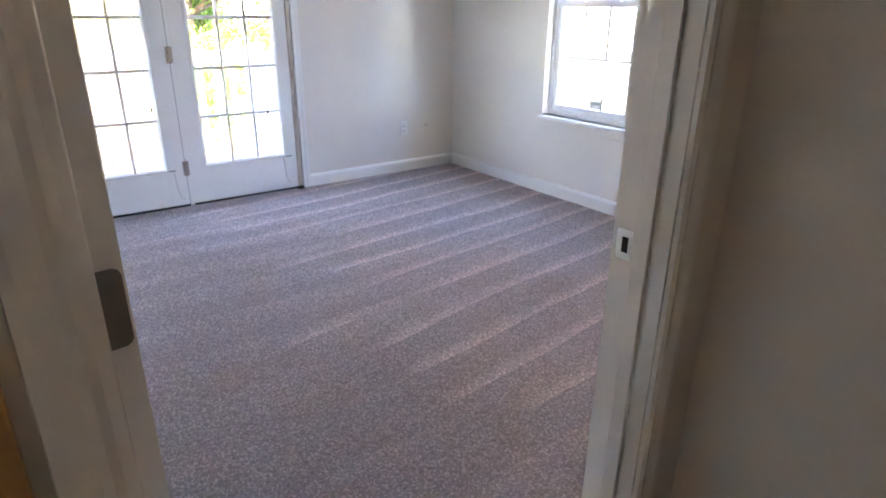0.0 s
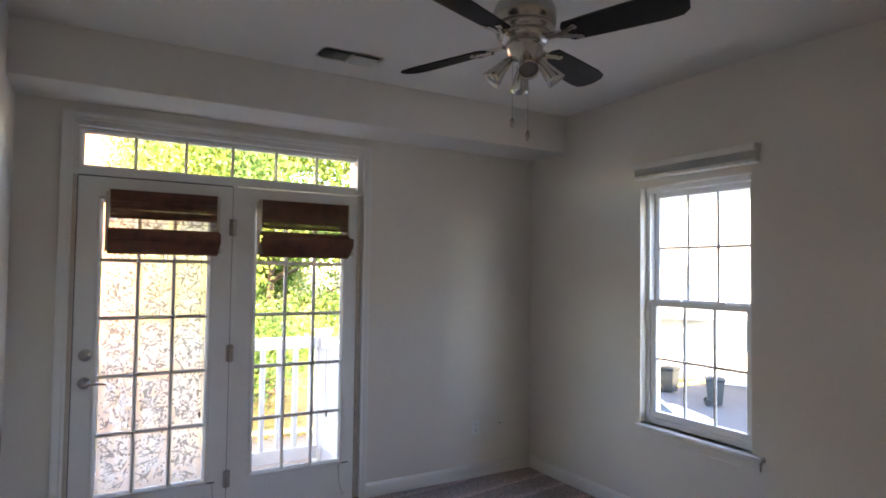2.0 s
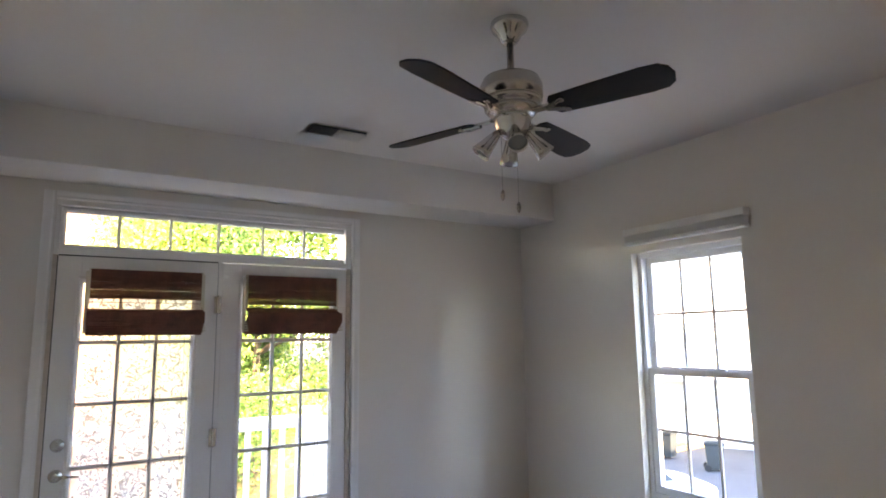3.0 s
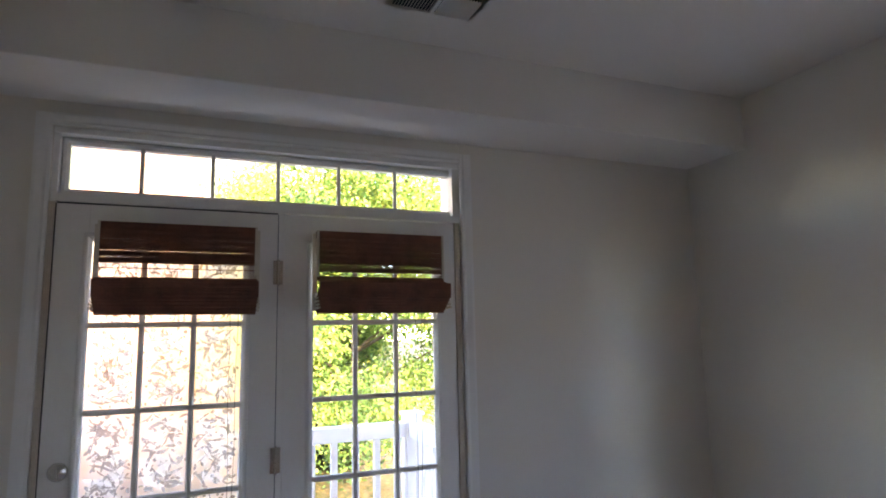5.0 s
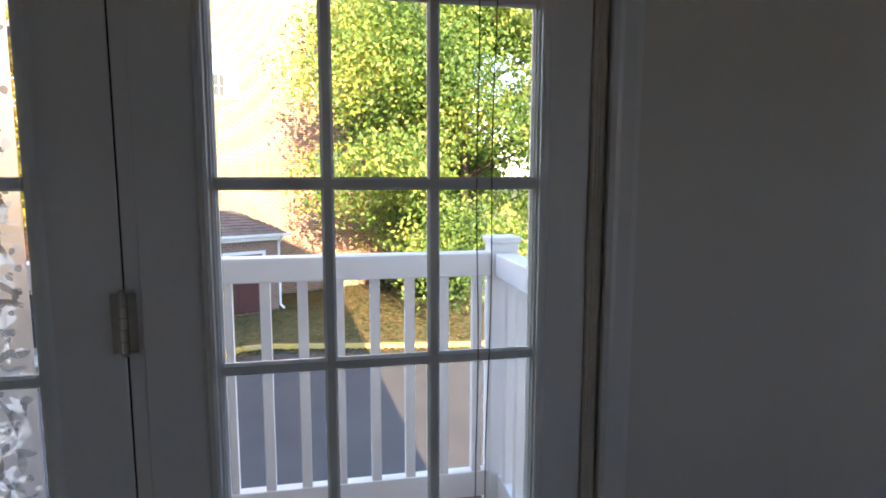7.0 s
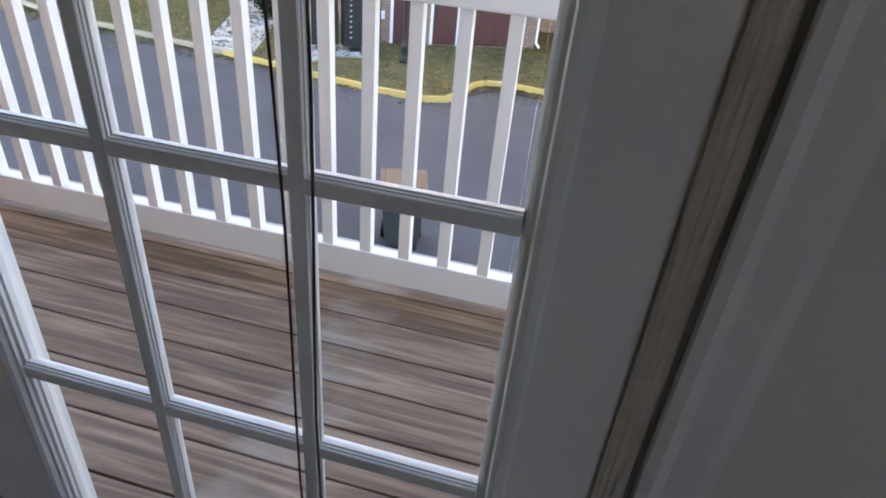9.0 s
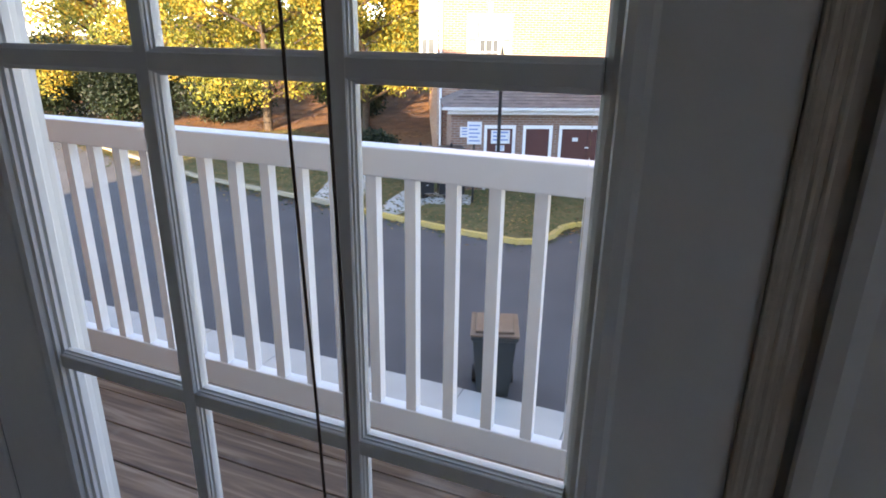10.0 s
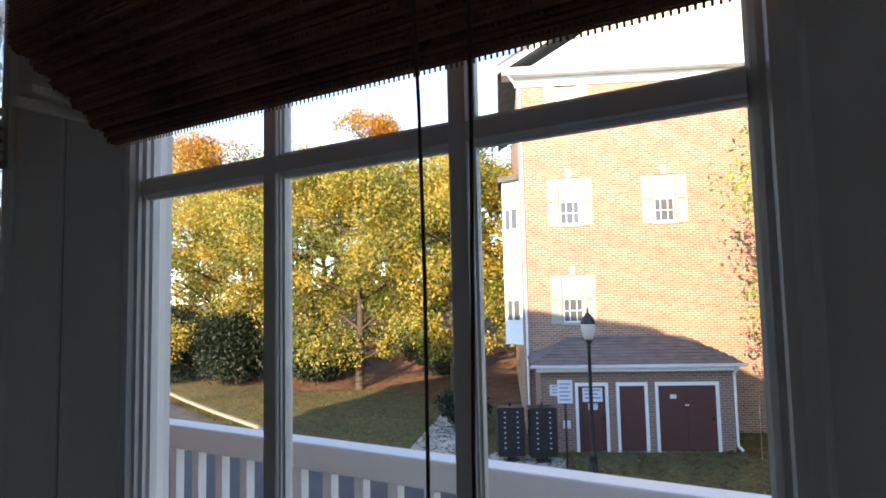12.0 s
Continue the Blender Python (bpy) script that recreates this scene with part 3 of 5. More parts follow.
part("casing", prism([(-0.842 - p, q) for p, q in CAS], 0.0, 2.375, "z"), TRIM, frame_set)
part("casing", prism([(0.8465 + p, q) for p, q in CAS], 0.0, 2.375, "z"), TRIM, frame_set)
part("casing", prism([(q - 0.0004, 2.332 + p * 0.8) for p, q in CAS], -0.842, 0.8465, "x"), TRIM, frame_set)

window_1 = thing("window_1", Matrix(), "narrow six-light transom window above the patio doors", "window", kind="structure")
part("window_frame", moulding(-0.819, 0.842, 2.068, 2.305, 0.03, 0.045, 0.09), TRIM, window_1)
for v in (-0.536, -0.268, 0.0, 0.268, 0.536):
    part("muntin", prism([(v + p * 0.8, q + 0.045) for p, q in BAR], 2.095, 2.28, "z"), TRIM, window_1)
xs = (-0.789, -0.536, -0.268, 0.0, 0.268, 0.536, 0.812)
for a, b in zip(xs, xs[1:]):
    p = part("pane", cube(a + 0.002, b - 0.002, 0.0535, 0.0565, 2.098, 2.276), GLASS, window_1)
    p.visible_shadow = False


def hinge(parent, m, mat):
    bm = bmesh.new()
    for k in range(5):
        tube(bm, (0, 0, -0.05 + k * 0.02 + 0.0006), (0, 0, -0.05 + (k + 1) * 0.02 - 0.0006), 0.0065, n=12)
    tube(bm, (0, 0, 0.05), (0, 0, 0.056), 0.0075, 0.004, n=12)
    tube(bm, (0, 0, -0.056), (0, 0, -0.05), 0.004, 0.0075, n=12)
    box(bm, -0.02, 0.02, 0.002, 0.0045, -0.05, 0.05, bevel=0.0008)
    o = part("hinge", bm, mat, parent, "satin nickel butt hinge")
    o.matrix_basis = m


for z in (0.27, 1.02, 1.78):
    hinge(door_1, pose(-0.001, -0.007, z), NICKEL)


def rose_and_lever(parent, x, z):
    hx = Matrix.Translation((x, 0.002, z)) @ Matrix.Rotation(radians(90), 4, "X")
    lever = part("lever_handle", lathe([(0.031, 0), (0.032, 0.004), (0.028, 0.010), (0.014, 0.013), (0.012, 0.045), (0.010, 0.048)], 28, hx), NICKEL, parent, "satin nickel lever handle", smooth=True)
    bm = bmesh.new()
    pts = [(x, -0.045, z), (x + 0.03, -0.050, z + 0.001), (x + 0.07, -0.050, z - 0.003), (x + 0.105, -0.046, z - 0.007)]
    for a, b, r0, r1 in zip(pts, pts[1:], (0.010, 0.009, 0.0075), (0.009, 0.0075, 0.006)):
        tube(bm, a, b, r0, r1)
    part("lever", bm, NICKEL, lever, smooth=True)
    hx = Matrix.Translation((x, 0.002, z + 0.15)) @ Matrix.Rotation(radians(90), 4, "X")
    bolt = part("deadbolt", lathe([(0.032, 0), (0.033, 0.004), (0.027, 0.012), (0.022, 0.013), (0.021, 0.016)], 28, hx), NICKEL, parent, "round satin nickel deadbolt", smooth=True)
    part("thumb_turn", cube(x - 0.004, x + 0.004, -0.034, -0.012, z + 0.135, z + 0.165, bevel=0.002), NICKEL, bolt)


rose_and_lever(door_1, -0.755, 0.90)


# ---- woven blinds on the doors ----
def roman_blind(x0, x1, label, open_band, pin):
    zt, zb = 1.962, 1.612
    b = thing("roman_blind", pose((x0 + x1) / 2, -0.008, zt), label, "blind", "woven blinds on the patio doors")
    w = (x1 - x0) / 2
    rn = random.Random(int(x0 * 1000) + 50)
    part("headrail", cube(-w, w, -0.03, 0.0, -0.03, 0.0, bevel=0.003), REED, b)
    # flat woven part
    bm = bmesh.new()
    z, k = -0.004, 0
    while z > -0.219:
        gap = 0.0
        if open_band[0] < -z < open_band[1]:
            gap = 0.0052
        elif rn.random() < 0.22 and pin[0] < -z < pin[1]:
            gap = 0.0012
        r = 0.0021 * rn.uniform(0.85, 1.15)
        y = -0.034 - 0.002 * math.sin(k * 0.9)
        sag = rn.uniform(-0.0006, 0.0006)
        if gap < 0.005 or rn.random() < 0.25:
            tube(bm, (-w, y, z + sag), (w, y, z - sag), r, n=6)
        z -= 2 * r * 0.80 + gap
        k += 1
    tagged(part("woven_reeds", bm, REED, b), kind="stuff")
    # the gathered folds below it, a row of soft loops side by side
    for f in range(6):
        bm = bmesh.new()
        yc, zl = -0.024 - f * 0.0165, -0.354 + 0.0125 * f
        up = 0.05
        line = [(0.0085 * math.cos(a), 0.0105 * math.sin(a)) for a in [math.pi * (1 + q / 7) for q in range(8)]]
        nu = int(up / 0.0038)
        line = [(-0.0085, up * (1 - q / nu)) for q in range(nu)] + line + [(0.0085, up * (q + 1) / nu) for q in range(nu)]
        for j, (y, z) in enumerate(line):
            jit = rn.uniform(-0.0006, 0.0006)
            tube(bm, (-w - 0.002 * (f % 2), yc + y + jit, zl + 0.0105 + z), (w + 0.002 * (f % 2), yc + y - jit, zl + 0.0105 + z), 0.0025 * rn.uniform(0.8, 1.2), n=6)
        n = int(2 * w / 0.0042)
        for q in range(n):
            x = -w + (q + 0.5) * 2 * w / n
            for j in range(nu, nu + 8, 2):
                y, z = line[j]
                tube(bm, (x, yc + y * 1.32, zl + 0.0085 + z * 1.28), (x, yc + y * 1.32, zl + 0.0115 + z * 1.28), 0.0009, n=4)
        tagged(part("gathered_fold", bm, REED, b), kind="stuff")
    bm = bmesh.new()
    for q in range(26):
        g = q / 25
        tube(bm, (-w, -0.038 - 0.077 * math.sin(g * math.pi / 2), -0.216 - 0.022 * g - 0.010 * g * g), (w, -0.038 - 0.077 * math.sin(g * math.pi / 2), -0.216 - 0.022 * g - 0.010 * g * g), 0.0024 * rn.uniform(0.85, 1.15), n=6)
    tagged(part("front_fold", bm, REED, b), kind="stuff")
    # stitches down the weave
    bm = bmesh.new()
    n = int(2 * w / 0.0048)
    for q in range(n):
        x = -w + (q + 0.5) * 2 * w / n
        tube(bm, (x, -0.0372, -0.22), (x, -0.0372, -0.002), 0.0009, n=4)
    tagged(part("warp_thread", bm, REED, b), kind="stuff")
    for sx in (-1, 1):
        bm = bmesh.new()
        box(bm, sx * w - 0.0035 * (1 + sx) - 0.001, sx * w + 0.0035 * (1 - sx) + 0.001, -0.0415, -0.030, -0.20, 0.0)
        box(bm, sx * (w + 0.004) - 0.010, sx * (w + 0.004) + 0.010, -0.012, -0.003, -0.345, -0.01, bevel=0.001)
        for f in range(5):
            box(bm, sx * w - 0.005 + sx * 0.004, sx * w + 0.005 + sx * 0.004, -0.110 + 0.012 * f, -0.014, -0.338 + f * 0.014, -0.330 + f * 0.014, bevel=0.001)
        part("edge_tape", bm, TAPE, b, "cream cloth edge tape")
    return b


BLIND_L = roman_blind(-0.668, -0.092, "reddish-brown woven bamboo Roman blind, half raised", (0.160, 0.214), (0.09, 0.14))
BLIND_R = roman_blind(0.155, 0.735, "dark brown woven bamboo Roman blind, half raised", (0.180, 0.198), (0.11, 0.155))


def blind_cords(blind, dx, drop, spread):
    """Two lift cords with a tassel, tied to a small cleat."""
    for k, s in enumerate((-1, 1)):
        pts = [(dx + s * spread * 0.5 * (1 - q / 12 * 0.5) + 0.002 * math.sin(q + k), -0.118 + q * 0.001, -0.335 - q * (drop - 0.34) / 12) for q in range(13)]
        curve_tube("lift_cord", pts, 0.0010, CORD, blind, "thin brown lift cord")
    part("tassel", lathe([(0.002, 0), (0.006, 0.006), (0.0075, 0.022), (0.004, 0.032), (0.002, 0.034)], 12, pose(dx, -0.106, -drop - 0.034)), CORD, blind, smooth=True)


blind_cords(BLIND_L, 0.20, 1.25, 0.03)
blind_cords(BLIND_R, 0.133, 1.33, 0.03)


def cleat(x, z):
    c = thing("cord_cleat", pose(x, -0.004, z), "small white cord cleat screwed to the door", "cord cleat", "cord cleats")
    part("base", cube(-0.012, 0.012, -0.004, 0.006, -0.006, 0.006, bevel=0.001), PLASTIC, c)
    bm = bmesh.new()
    tube(bm, (-0.024, -0.014, 0.003), (0.024, -0.014, 0.003), 0.003, n=8)
    tube(bm, (0, -0.014, 0.002), (0, 0.0, 0), 0.004, n=8)
    part("horn", bm, DARKMETAL, c)


cleat(-0.095, 0.262)
cleat(0.745, 0.262)
curve_tube("cord_end", [(0, 0, 0), (0.004, -0.003, -0.06), (0.012, -0.004, -0.14), (0.03, -0.005, -0.2), (0.045, -0.006, -0.19)], 0.0012, CORD).matrix_basis = pose(-0.085, -0.016, 0.26)
tagged(bpy.data.objects["cord_end"], "loose end of a brown blind cord", "cord", "cord ends")
o = bpy.data.objects["cord_end"].copy()
scene.collection.objects.link(o)
o.matrix_basis = pose(0.70, -0.016, 0.26)


# ---- side window ----
window_2 = thing("window_2", Matrix(), "white double-hung window with six-over-six lights, shut", "window", kind="structure")
WY0, WY1, WZ0, WZ1 = -1.866, -1.111, 0.59, 2.088
bm = bmesh.new()
for a in ((WY0, WY0 + 0.03), (WY1 - 0.03, WY1)):
    box(bm, XR + 0.055, XR + 0.15, a[0], a[1], WZ0, WZ1)
box(bm, XR + 0.055, XR + 0.15, WY0 + 0.03, WY1 - 0.03, WZ1 - 0.03, WZ1)
box(bm, XR + 0.055, XR + 0.15, WY0 + 0.03, WY1 - 0.03, WZ0, WZ0 + 0.035)
part("window_frame", bm, VINYL, window_2)


def sash(name, x0, x1, z0, z1):
    s = part(name, box(box(box(box(bmesh.new(), x0, x1, WY0 + 0.03, WY0 + 0.07, z0, z1), x0, x1, WY1 - 0.07, WY1 - 0.03, z0, z1), x0, x1, WY0 + 0.07, WY1 - 0.07, z0, z0 + 0.042), x0, x1, WY0 + 0.07, WY1 - 0.07, z1 - 0.036, z1), VINYL, window_2)
    a, b, zl, zh = WY0 + 0.07, WY1 - 0.07, z0 + 0.042, z1 - 0.036
    xc = (x0 + x1) / 2
    for k in (1, 2):
        y = a + (b - a) * k / 3
        part("muntin", cube(xc - 0.006, xc + 0.006, y - 0.008, y + 0.008, zl, zh), VINYL, s)
    zm = (zl + zh) / 2
    part("muntin", cube(xc - 0.0055, xc + 0.0055, a, b, zm - 0.008, zm + 0.008), VINYL, s)
    for k in range(3):
        for z in ((zl, zm - 0.008), (zm + 0.008, zh)):
            p = part("pane", cube(xc - 0.002, xc + 0.002, a + (b - a) * k / 3 + 0.008, a + (b - a) * (k + 1) / 3 - 0.008, z[0], z[1]), GLASS, s)
            p.visible_shadow = False
    return s


lower = sash("lower_sash", XR + 0.065, XR + 0.095, WZ0 + 0.035, 1.366)
sash("upper_sash", XR + 0.10, XR + 0.13, 1.336, WZ1 - 0.03)
for y in (-1.35, -1.65):
    part("sash_lock", cube(XR + 0.052, XR + 0.075, y - 0.025, y + 0.025, 1.366, 1.379, bevel=0.003), VINYL, lower)
part("window_sill", cube(XR - 0.036, XR + 0.07, WY0 - 0.075, WY1 + 0.012, 0.565, 0.59, bevel=0.006), TRIM, window_2)
part("apron", cube(XR - 0.012, XR, WY0 - 0.05, WY1 + 0.0, 0.51, 0.565, bevel=0.003), WALL, window_2)
shade = thing("cellular_shade", pose(XR, -1.515, 2.131), "white cellular shade stacked up tight over the window", "window shade")
part("headrail", cube(-0.062, 0.0, -0.412, 0.412, 0.062, 0.105, bevel=0.006), PLASTIC, shade)
for k in range(9):
    z = 0.024 + k * 0.0042
    bm = bmesh.new()
    prism([(-0.050, z), (-0.055, z + 0.002), (-0.050, z + 0.004), (-0.008, z + 0.004), (-0.008, z)], -0.406, 0.406, "y", bm)
    part("pleat", bm, BLIND, shade)
part("bottom_rail", cube(-0.058, -0.004, -0.408, 0.408, 0.0, 0.022, bevel=0.005), PLASTIC, shade)

# ---- ceiling fan ----
fan = thing("ceiling_fan", pose(0.563, -2.132, ZC), "brushed nickel ceiling fan with four dark walnut blades, at rest", "ceiling fan")
part("canopy", lathe([(0.068, 0.0), (0.070, -0.012), (0.064, -0.028), (0.045, -0.045), (0.038, -0.062), (0.030, -0.075), (0.018, -0.080)], 36), CHROME, fan, smooth=True)
part("downrod", lathe([(0.0125, -0.06), (0.0125, -0.183), (0.022, -0.193), (0.030, -0.208)], 20), NICKEL, fan, smooth=True)
part("motor_housing", lathe([(0.028, -0.190), (0.060, -0.200), (0.100, -0.218), (0.112, -0.243), (0.112, -0.286), (0.104, -0.290), (0.104, -0.298), (0.110, -0.302), (0.100, -0.318), (0.094, -0.320), (0.094, -0.328), (0.098, -0.332), (0.080, -0.353), (0.055, -0.363)], 44), NICKEL, fan, smooth=True)
part("light_kit", lathe([(0.066, -0.356), (0.070, -0.366), (0.066, -0.378), (0.058, -0.403), (0.040, -0.428), (0.020, -0.443), (0.006, -0.448)], 32), CHROME, fan, smooth=True)
for k in range(4):
    a = radians(21 + 90 * k)
    m = Matrix.Rotation(a, 4, "Z")
    tilt = Matrix.Translation((0, 0, -0.352)) @ Matrix.Rotation(radians(-13), 4, "X")
    out = [(0.17, -0.052), (0.30, -0.060), (0.48, -0.067), (0.535, -0.062), (0.560, -0.040), (0.570, 0.0), (0.560, 0.040), (0.535, 0.062), (0.48, 0.067), (0.30, 0.060), (0.17, 0.052), (0.155, 0.03), (0.155, -0.03)]
    bl = part("blade", prism(out, -0.003, 0.003, "z"), BLADE, fan, "dark walnut fan blade")
    bl.matrix_basis = m @ tilt
    bm = bmesh.new()
    box(bm, 0.085, 0.15, -0.014, 0.014, -0.006, 0.004, bevel=0.002)
    for s in (-1, 1):
        tube(bm, (0.14, 0, -0.007), (0.205, s * 0.030, -0.007), 0.010, 0.008, n=10)
        tube(bm, (0.205, s * 0.030, -0.012), (0.205, s * 0.030, -0.003), 0.013, n=12)
    br = part("blade_bracket", bm, CHROME, fan, "polished blade bracket")
    br.matrix_basis = m @ tilt
for k in range(4):
    a = radians(60 + 90 * k)
    m = Matrix.Translation((0.05 * math.cos(a), 0.05 * math.sin(a), -0.413)) @ Matrix.Rotation(a, 4, "Z") @ Matrix.Rotation(radians(140), 4, "Y")
    sp = part("spot_shade", lathe([(0.012, 0.0), (0.016, 0.012), (0.020, 0.03), (0.030, 0.08), (0.036, 0.105), (0.034, 0.105), (0.028, 0.08), (0.020, 0.05)], 24, m), CHROME, fan, "polished nickel spot shade", smooth=True)
    part("bulb", lathe([(0.010, 0.05), (0.026, 0.082), (0.029, 0.094), (0.020, 0.100), (0.004, 0.102)], 20, m), BULB, sp, smooth=True)
for dx, dy, ln in ((-0.032, 0.025, 0.66), (0.030, 0.015, 0.70)):
    bm = bmesh.new()
    tube(bm, (dx, dy, -0.40), (dx, dy, -ln + 0.04), 0.0011, n=6)
    pc = part("pull_chain", bm, NICKEL, fan)
    part("pull_knob", lathe([(0.0015, 0), (0.007, -0.01), (0.0085, -0.022), (0.005, -0.036), (0.002, -0.04)], 14, pose(dx, dy, -ln + 0.04)), NICKEL, pc, smooth=True)

# ---- ceiling vent, outlet ----
vent = thing("ceiling_vent", pose(0.455, -0.715, ZC), "white metal ceiling register with louvred slats", "ceiling vent")
part("frame", moulding(-0.175, 0.175, -0.09, 0.09, 0.028, -0.010, 0.0), PLASTIC, vent).matrix_basis = Matrix.Rotation(radians(-90), 4, "X") @ Matrix.Rotation(radians(180), 4, "Y")
part("backing", cube(-0.150, 0.150, -0.065, 0.065, -0.0035, -0.0005), BLACK, vent)
for k in range(26):
    x = -0.145 + k * 0.0116
    if abs(x) < 0.008:
        continue
    t = radians(38 if x < 0 else -38)
    s = part("slat", cube(-0.0006, 0.0006, -0.064, 0.064, -0.007, 0.005), PLASTIC, vent)
    s.matrix_basis = Matrix.Translation((x, 0, -0.0095)) @ Matrix.Rotation(t, 4, "Y")
part("centre_bar", cube(-0.008, 0.008, -0.064, 0.064, -0.012, -0.004), PLASTIC, vent)

sprinkler = thing("fire_sprinkler", pose(1.258, -1.242, ZC), "small nickel fire sprinkler head in the ceiling", "sprinkler")
part("escutcheon", lathe([(0.034, 0.0), (0.036, -0.004), (0.028, -0.009), (0.013, -0.011)], 24), NICKEL, sprinkler, smooth=True)
bm = bmesh.new()
for sx in (-1, 1):
    tube(bm, (sx * 0.010, 0, -0.009), (sx * 0.012, 0, -0.028), 0.0028, n=8)
    tube(bm, (sx * 0.012, 0, -0.028), (0, 0, -0.042), 0.0028, n=8)
tube(bm, (0, 0, -0.009), (0, 0, -0.038), 0.0025, n=8)
part("yoke", bm, NICKEL, sprinkler)
part("deflector", lathe([(0.004, -0.040), (0.016, -0.043), (0.015, -0.046), (0.003, -0.046)], 18), NICKEL, sprinkler)

outlet = thing("wall_outlet", pose(1.787, -0.0005, 0.367), "white duplex electrical outlet on the wall", "outlet")
plate = part("cover_plate", cube(-0.036, 0.036, -0.006, 0.0, -0.058, 0.058, bevel=0.003), PLASTIC, outlet)
for s in (-1, 1):
    so = part("socket", cube(-0.017, 0.017, -0.0085, -0.005, s * 0.02 - 0.014, s * 0.02 + 0.014, bevel=0.002), PLASTIC, outlet)
    for dx in (-0.007, 0.007):
        part("slot", cube(dx - 0.0012, dx + 0.0012, -0.009, -0.0083, s * 0.02 - 0.004, s * 0.02 + 0.006), BLACK, so)
    part("slot", cube(-0.0022, 0.0022, -0.009, -0.0083, s * 0.02 - 0.011, s * 0.02 - 0.007), BLACK, so)
stop = thing("cable_stub", pose(2.01, -0.001, 0.377), "small brass cable stub in the wall", "cable stub")
part("stub", lathe([(0.006, 0), (0.006, 0.004), (0.004, 0.006), (0.004, 0.014)], 12, Matrix.Rotation(radians(90), 4, "X")), NICKEL, stop)
ds = thing("door_wedge", pose(0.825, -0.02, 0.0), "black rubber door corner seal beside the patio door", "door seal")
part("wedge", prism([(-0.028, 0.0), (0.01, 0.0), (0.01, 0.018), (0.0, 0.022)], -0.03, 0.018, "x"), BLACK, ds)

# ---- entrance from the hall ----
entry = thing("door_frame_hall", Matrix(), "white painted door frame with moulded casing, to the hall", "door frame", kind="structure")
part("jamb", cube(DX0 - 0.019, DX0, YB - 0.122, YB + 0.002, 0, 2.06), TRIM, entry)
part("jamb", cube(DX1, DX1 + 0.019, YB - 0.122, YB + 0.002, 0, 2.06), TRIM, entry)
part("head", cube(DX0 - 0.019, DX1 + 0.019, YB - 0.122, YB + 0.002, 2.06, 2.079), TRIM, entry)
part("stop", cube(DX0, DX0 + 0.011, YB - 0.085, YB - 0.05, 0, 2.05, bevel=0.002), TRIM, entry)
part("stop", cube(DX1 - 0.011, DX1, YB - 0.085, YB - 0.05, 0, 2.05, bevel=0.002), TRIM, entry)
part("stop", cube(DX0 + 0.011, DX1 - 0.011, YB - 0.085, YB - 0.05, 2.049, 2.06), TRIM, entry)
for y, s in ((YB, -1), (YB - 0.12, 1)):
    part("casing", prism([(DX0 - 0.006 - p, y + s * q) for p, q in CAS], 0, 2.125, "z"), TRIM, entry)
    part("casing", prism([(DX1 + 0.006 + p, y + s * q) for p, q in CAS], 0, 2.125, "z"), TRIM, entry)
    part("casing", prism([(y + s * q * 0.97, 2.066 + p) for p, q in CAS], DX0 - 0.006, DX1 + 0.006, "x"), TRIM, entry)
sp = part("strike_plate", cube(DX1 - 0.002, DX1 - 0.0003, YB - 0.042, YB - 0.004, 0.848, 0.912, bevel=0.0006), CHROME, entry, "polished nickel strike plate")
part("strike_hole", cube(DX1 - 0.0026, DX1 - 0.0015, YB - 0.032, YB - 0.018, 0.864, 0.896), BLACK, sp)
leaf_door = thing("door_3", Matrix.Translation((DX0 + 0.004, YB + 0.008, 0)) @ Matrix.Rotation(radians(96), 4, "Z"), "white panelled hall door standing open", "door", kind="structure")
LW = DX1 - DX0 - 0.008
part("panel", cube(0.002, LW, -0.044, -0.002, 0.018, 2.045, bevel=0.0015), TRIM, leaf_door)
for z0, z1 in ((0.25, 0.85), (1.05, 1.85)):
    for y0, y1 in ((-0.048, -0.043), (-0.003, 0.002)):
        o = part("raised_panel", moulding(0.12, LW - 0.12, z0, z1, 0.04, min(y0, y1), max(y0, y1)), TRIM, leaf_door)
for z in (0.22, 0.985, 1.83):
    o = part("hinge_leaf", prism([(-0.002, z - 0.05), (-0.002, z + 0.05), (-0.031, z + 0.05), (-0.037, z + 0.047), (-0.040, z + 0.041), (-0.040, z - 0.041), (-0.037, z - 0.047), (-0.031, z - 0.05)], 0.0003, 0.002 - 0.0005, "x"), HINGE, leaf_door, "dull nickel hinge leaf")
for s in (-1, 1):
    hx = Matrix.Translation((LW - 0.065, -0.023 + s * 0.021, 0.89)) @ Matrix.Rotation(radians(-90 * s), 4, "X")
    part("door_knob", lathe([(0.032, 0.0), (0.032, 0.005), (0.014, 0.012), (0.012, 0.028), (0.022, 0.036), (0.028, 0.048), (0.026, 0.060), (0.014, 0.066), (0.003, 0.067)], 28, hx), CHROME, leaf_door, "polished nickel door knob", smooth=True)
post = thing("oak_trim_board", Matrix(), "honey oak trim board standing against the hall wall", "trim board")
part("board", cube(-1.118, -1.03, YB - 0.142, YB - 0.1205, 0, 2.1, bevel=0.003), OAK, post)
# invented window behind the camera, sized to set the hall's brightness
window_3 = thing("window_3", Matrix(), "unseen white framed window added to light the hall", "window", kind="structure")
bm = bmesh.new()
for x0, x1, z0, z1 in ((1.3, 1.32, 1.2, 1.5), (1.6, 1.62, 1.2, 1.5), (1.32, 1.6, 1.2, 1.22), (1.32, 1.6, 1.48, 1.5)):
    box(bm, x0, x1, -6.19, -6.13, z0, z1)
part("window_frame", bm, VINYL, window_3)
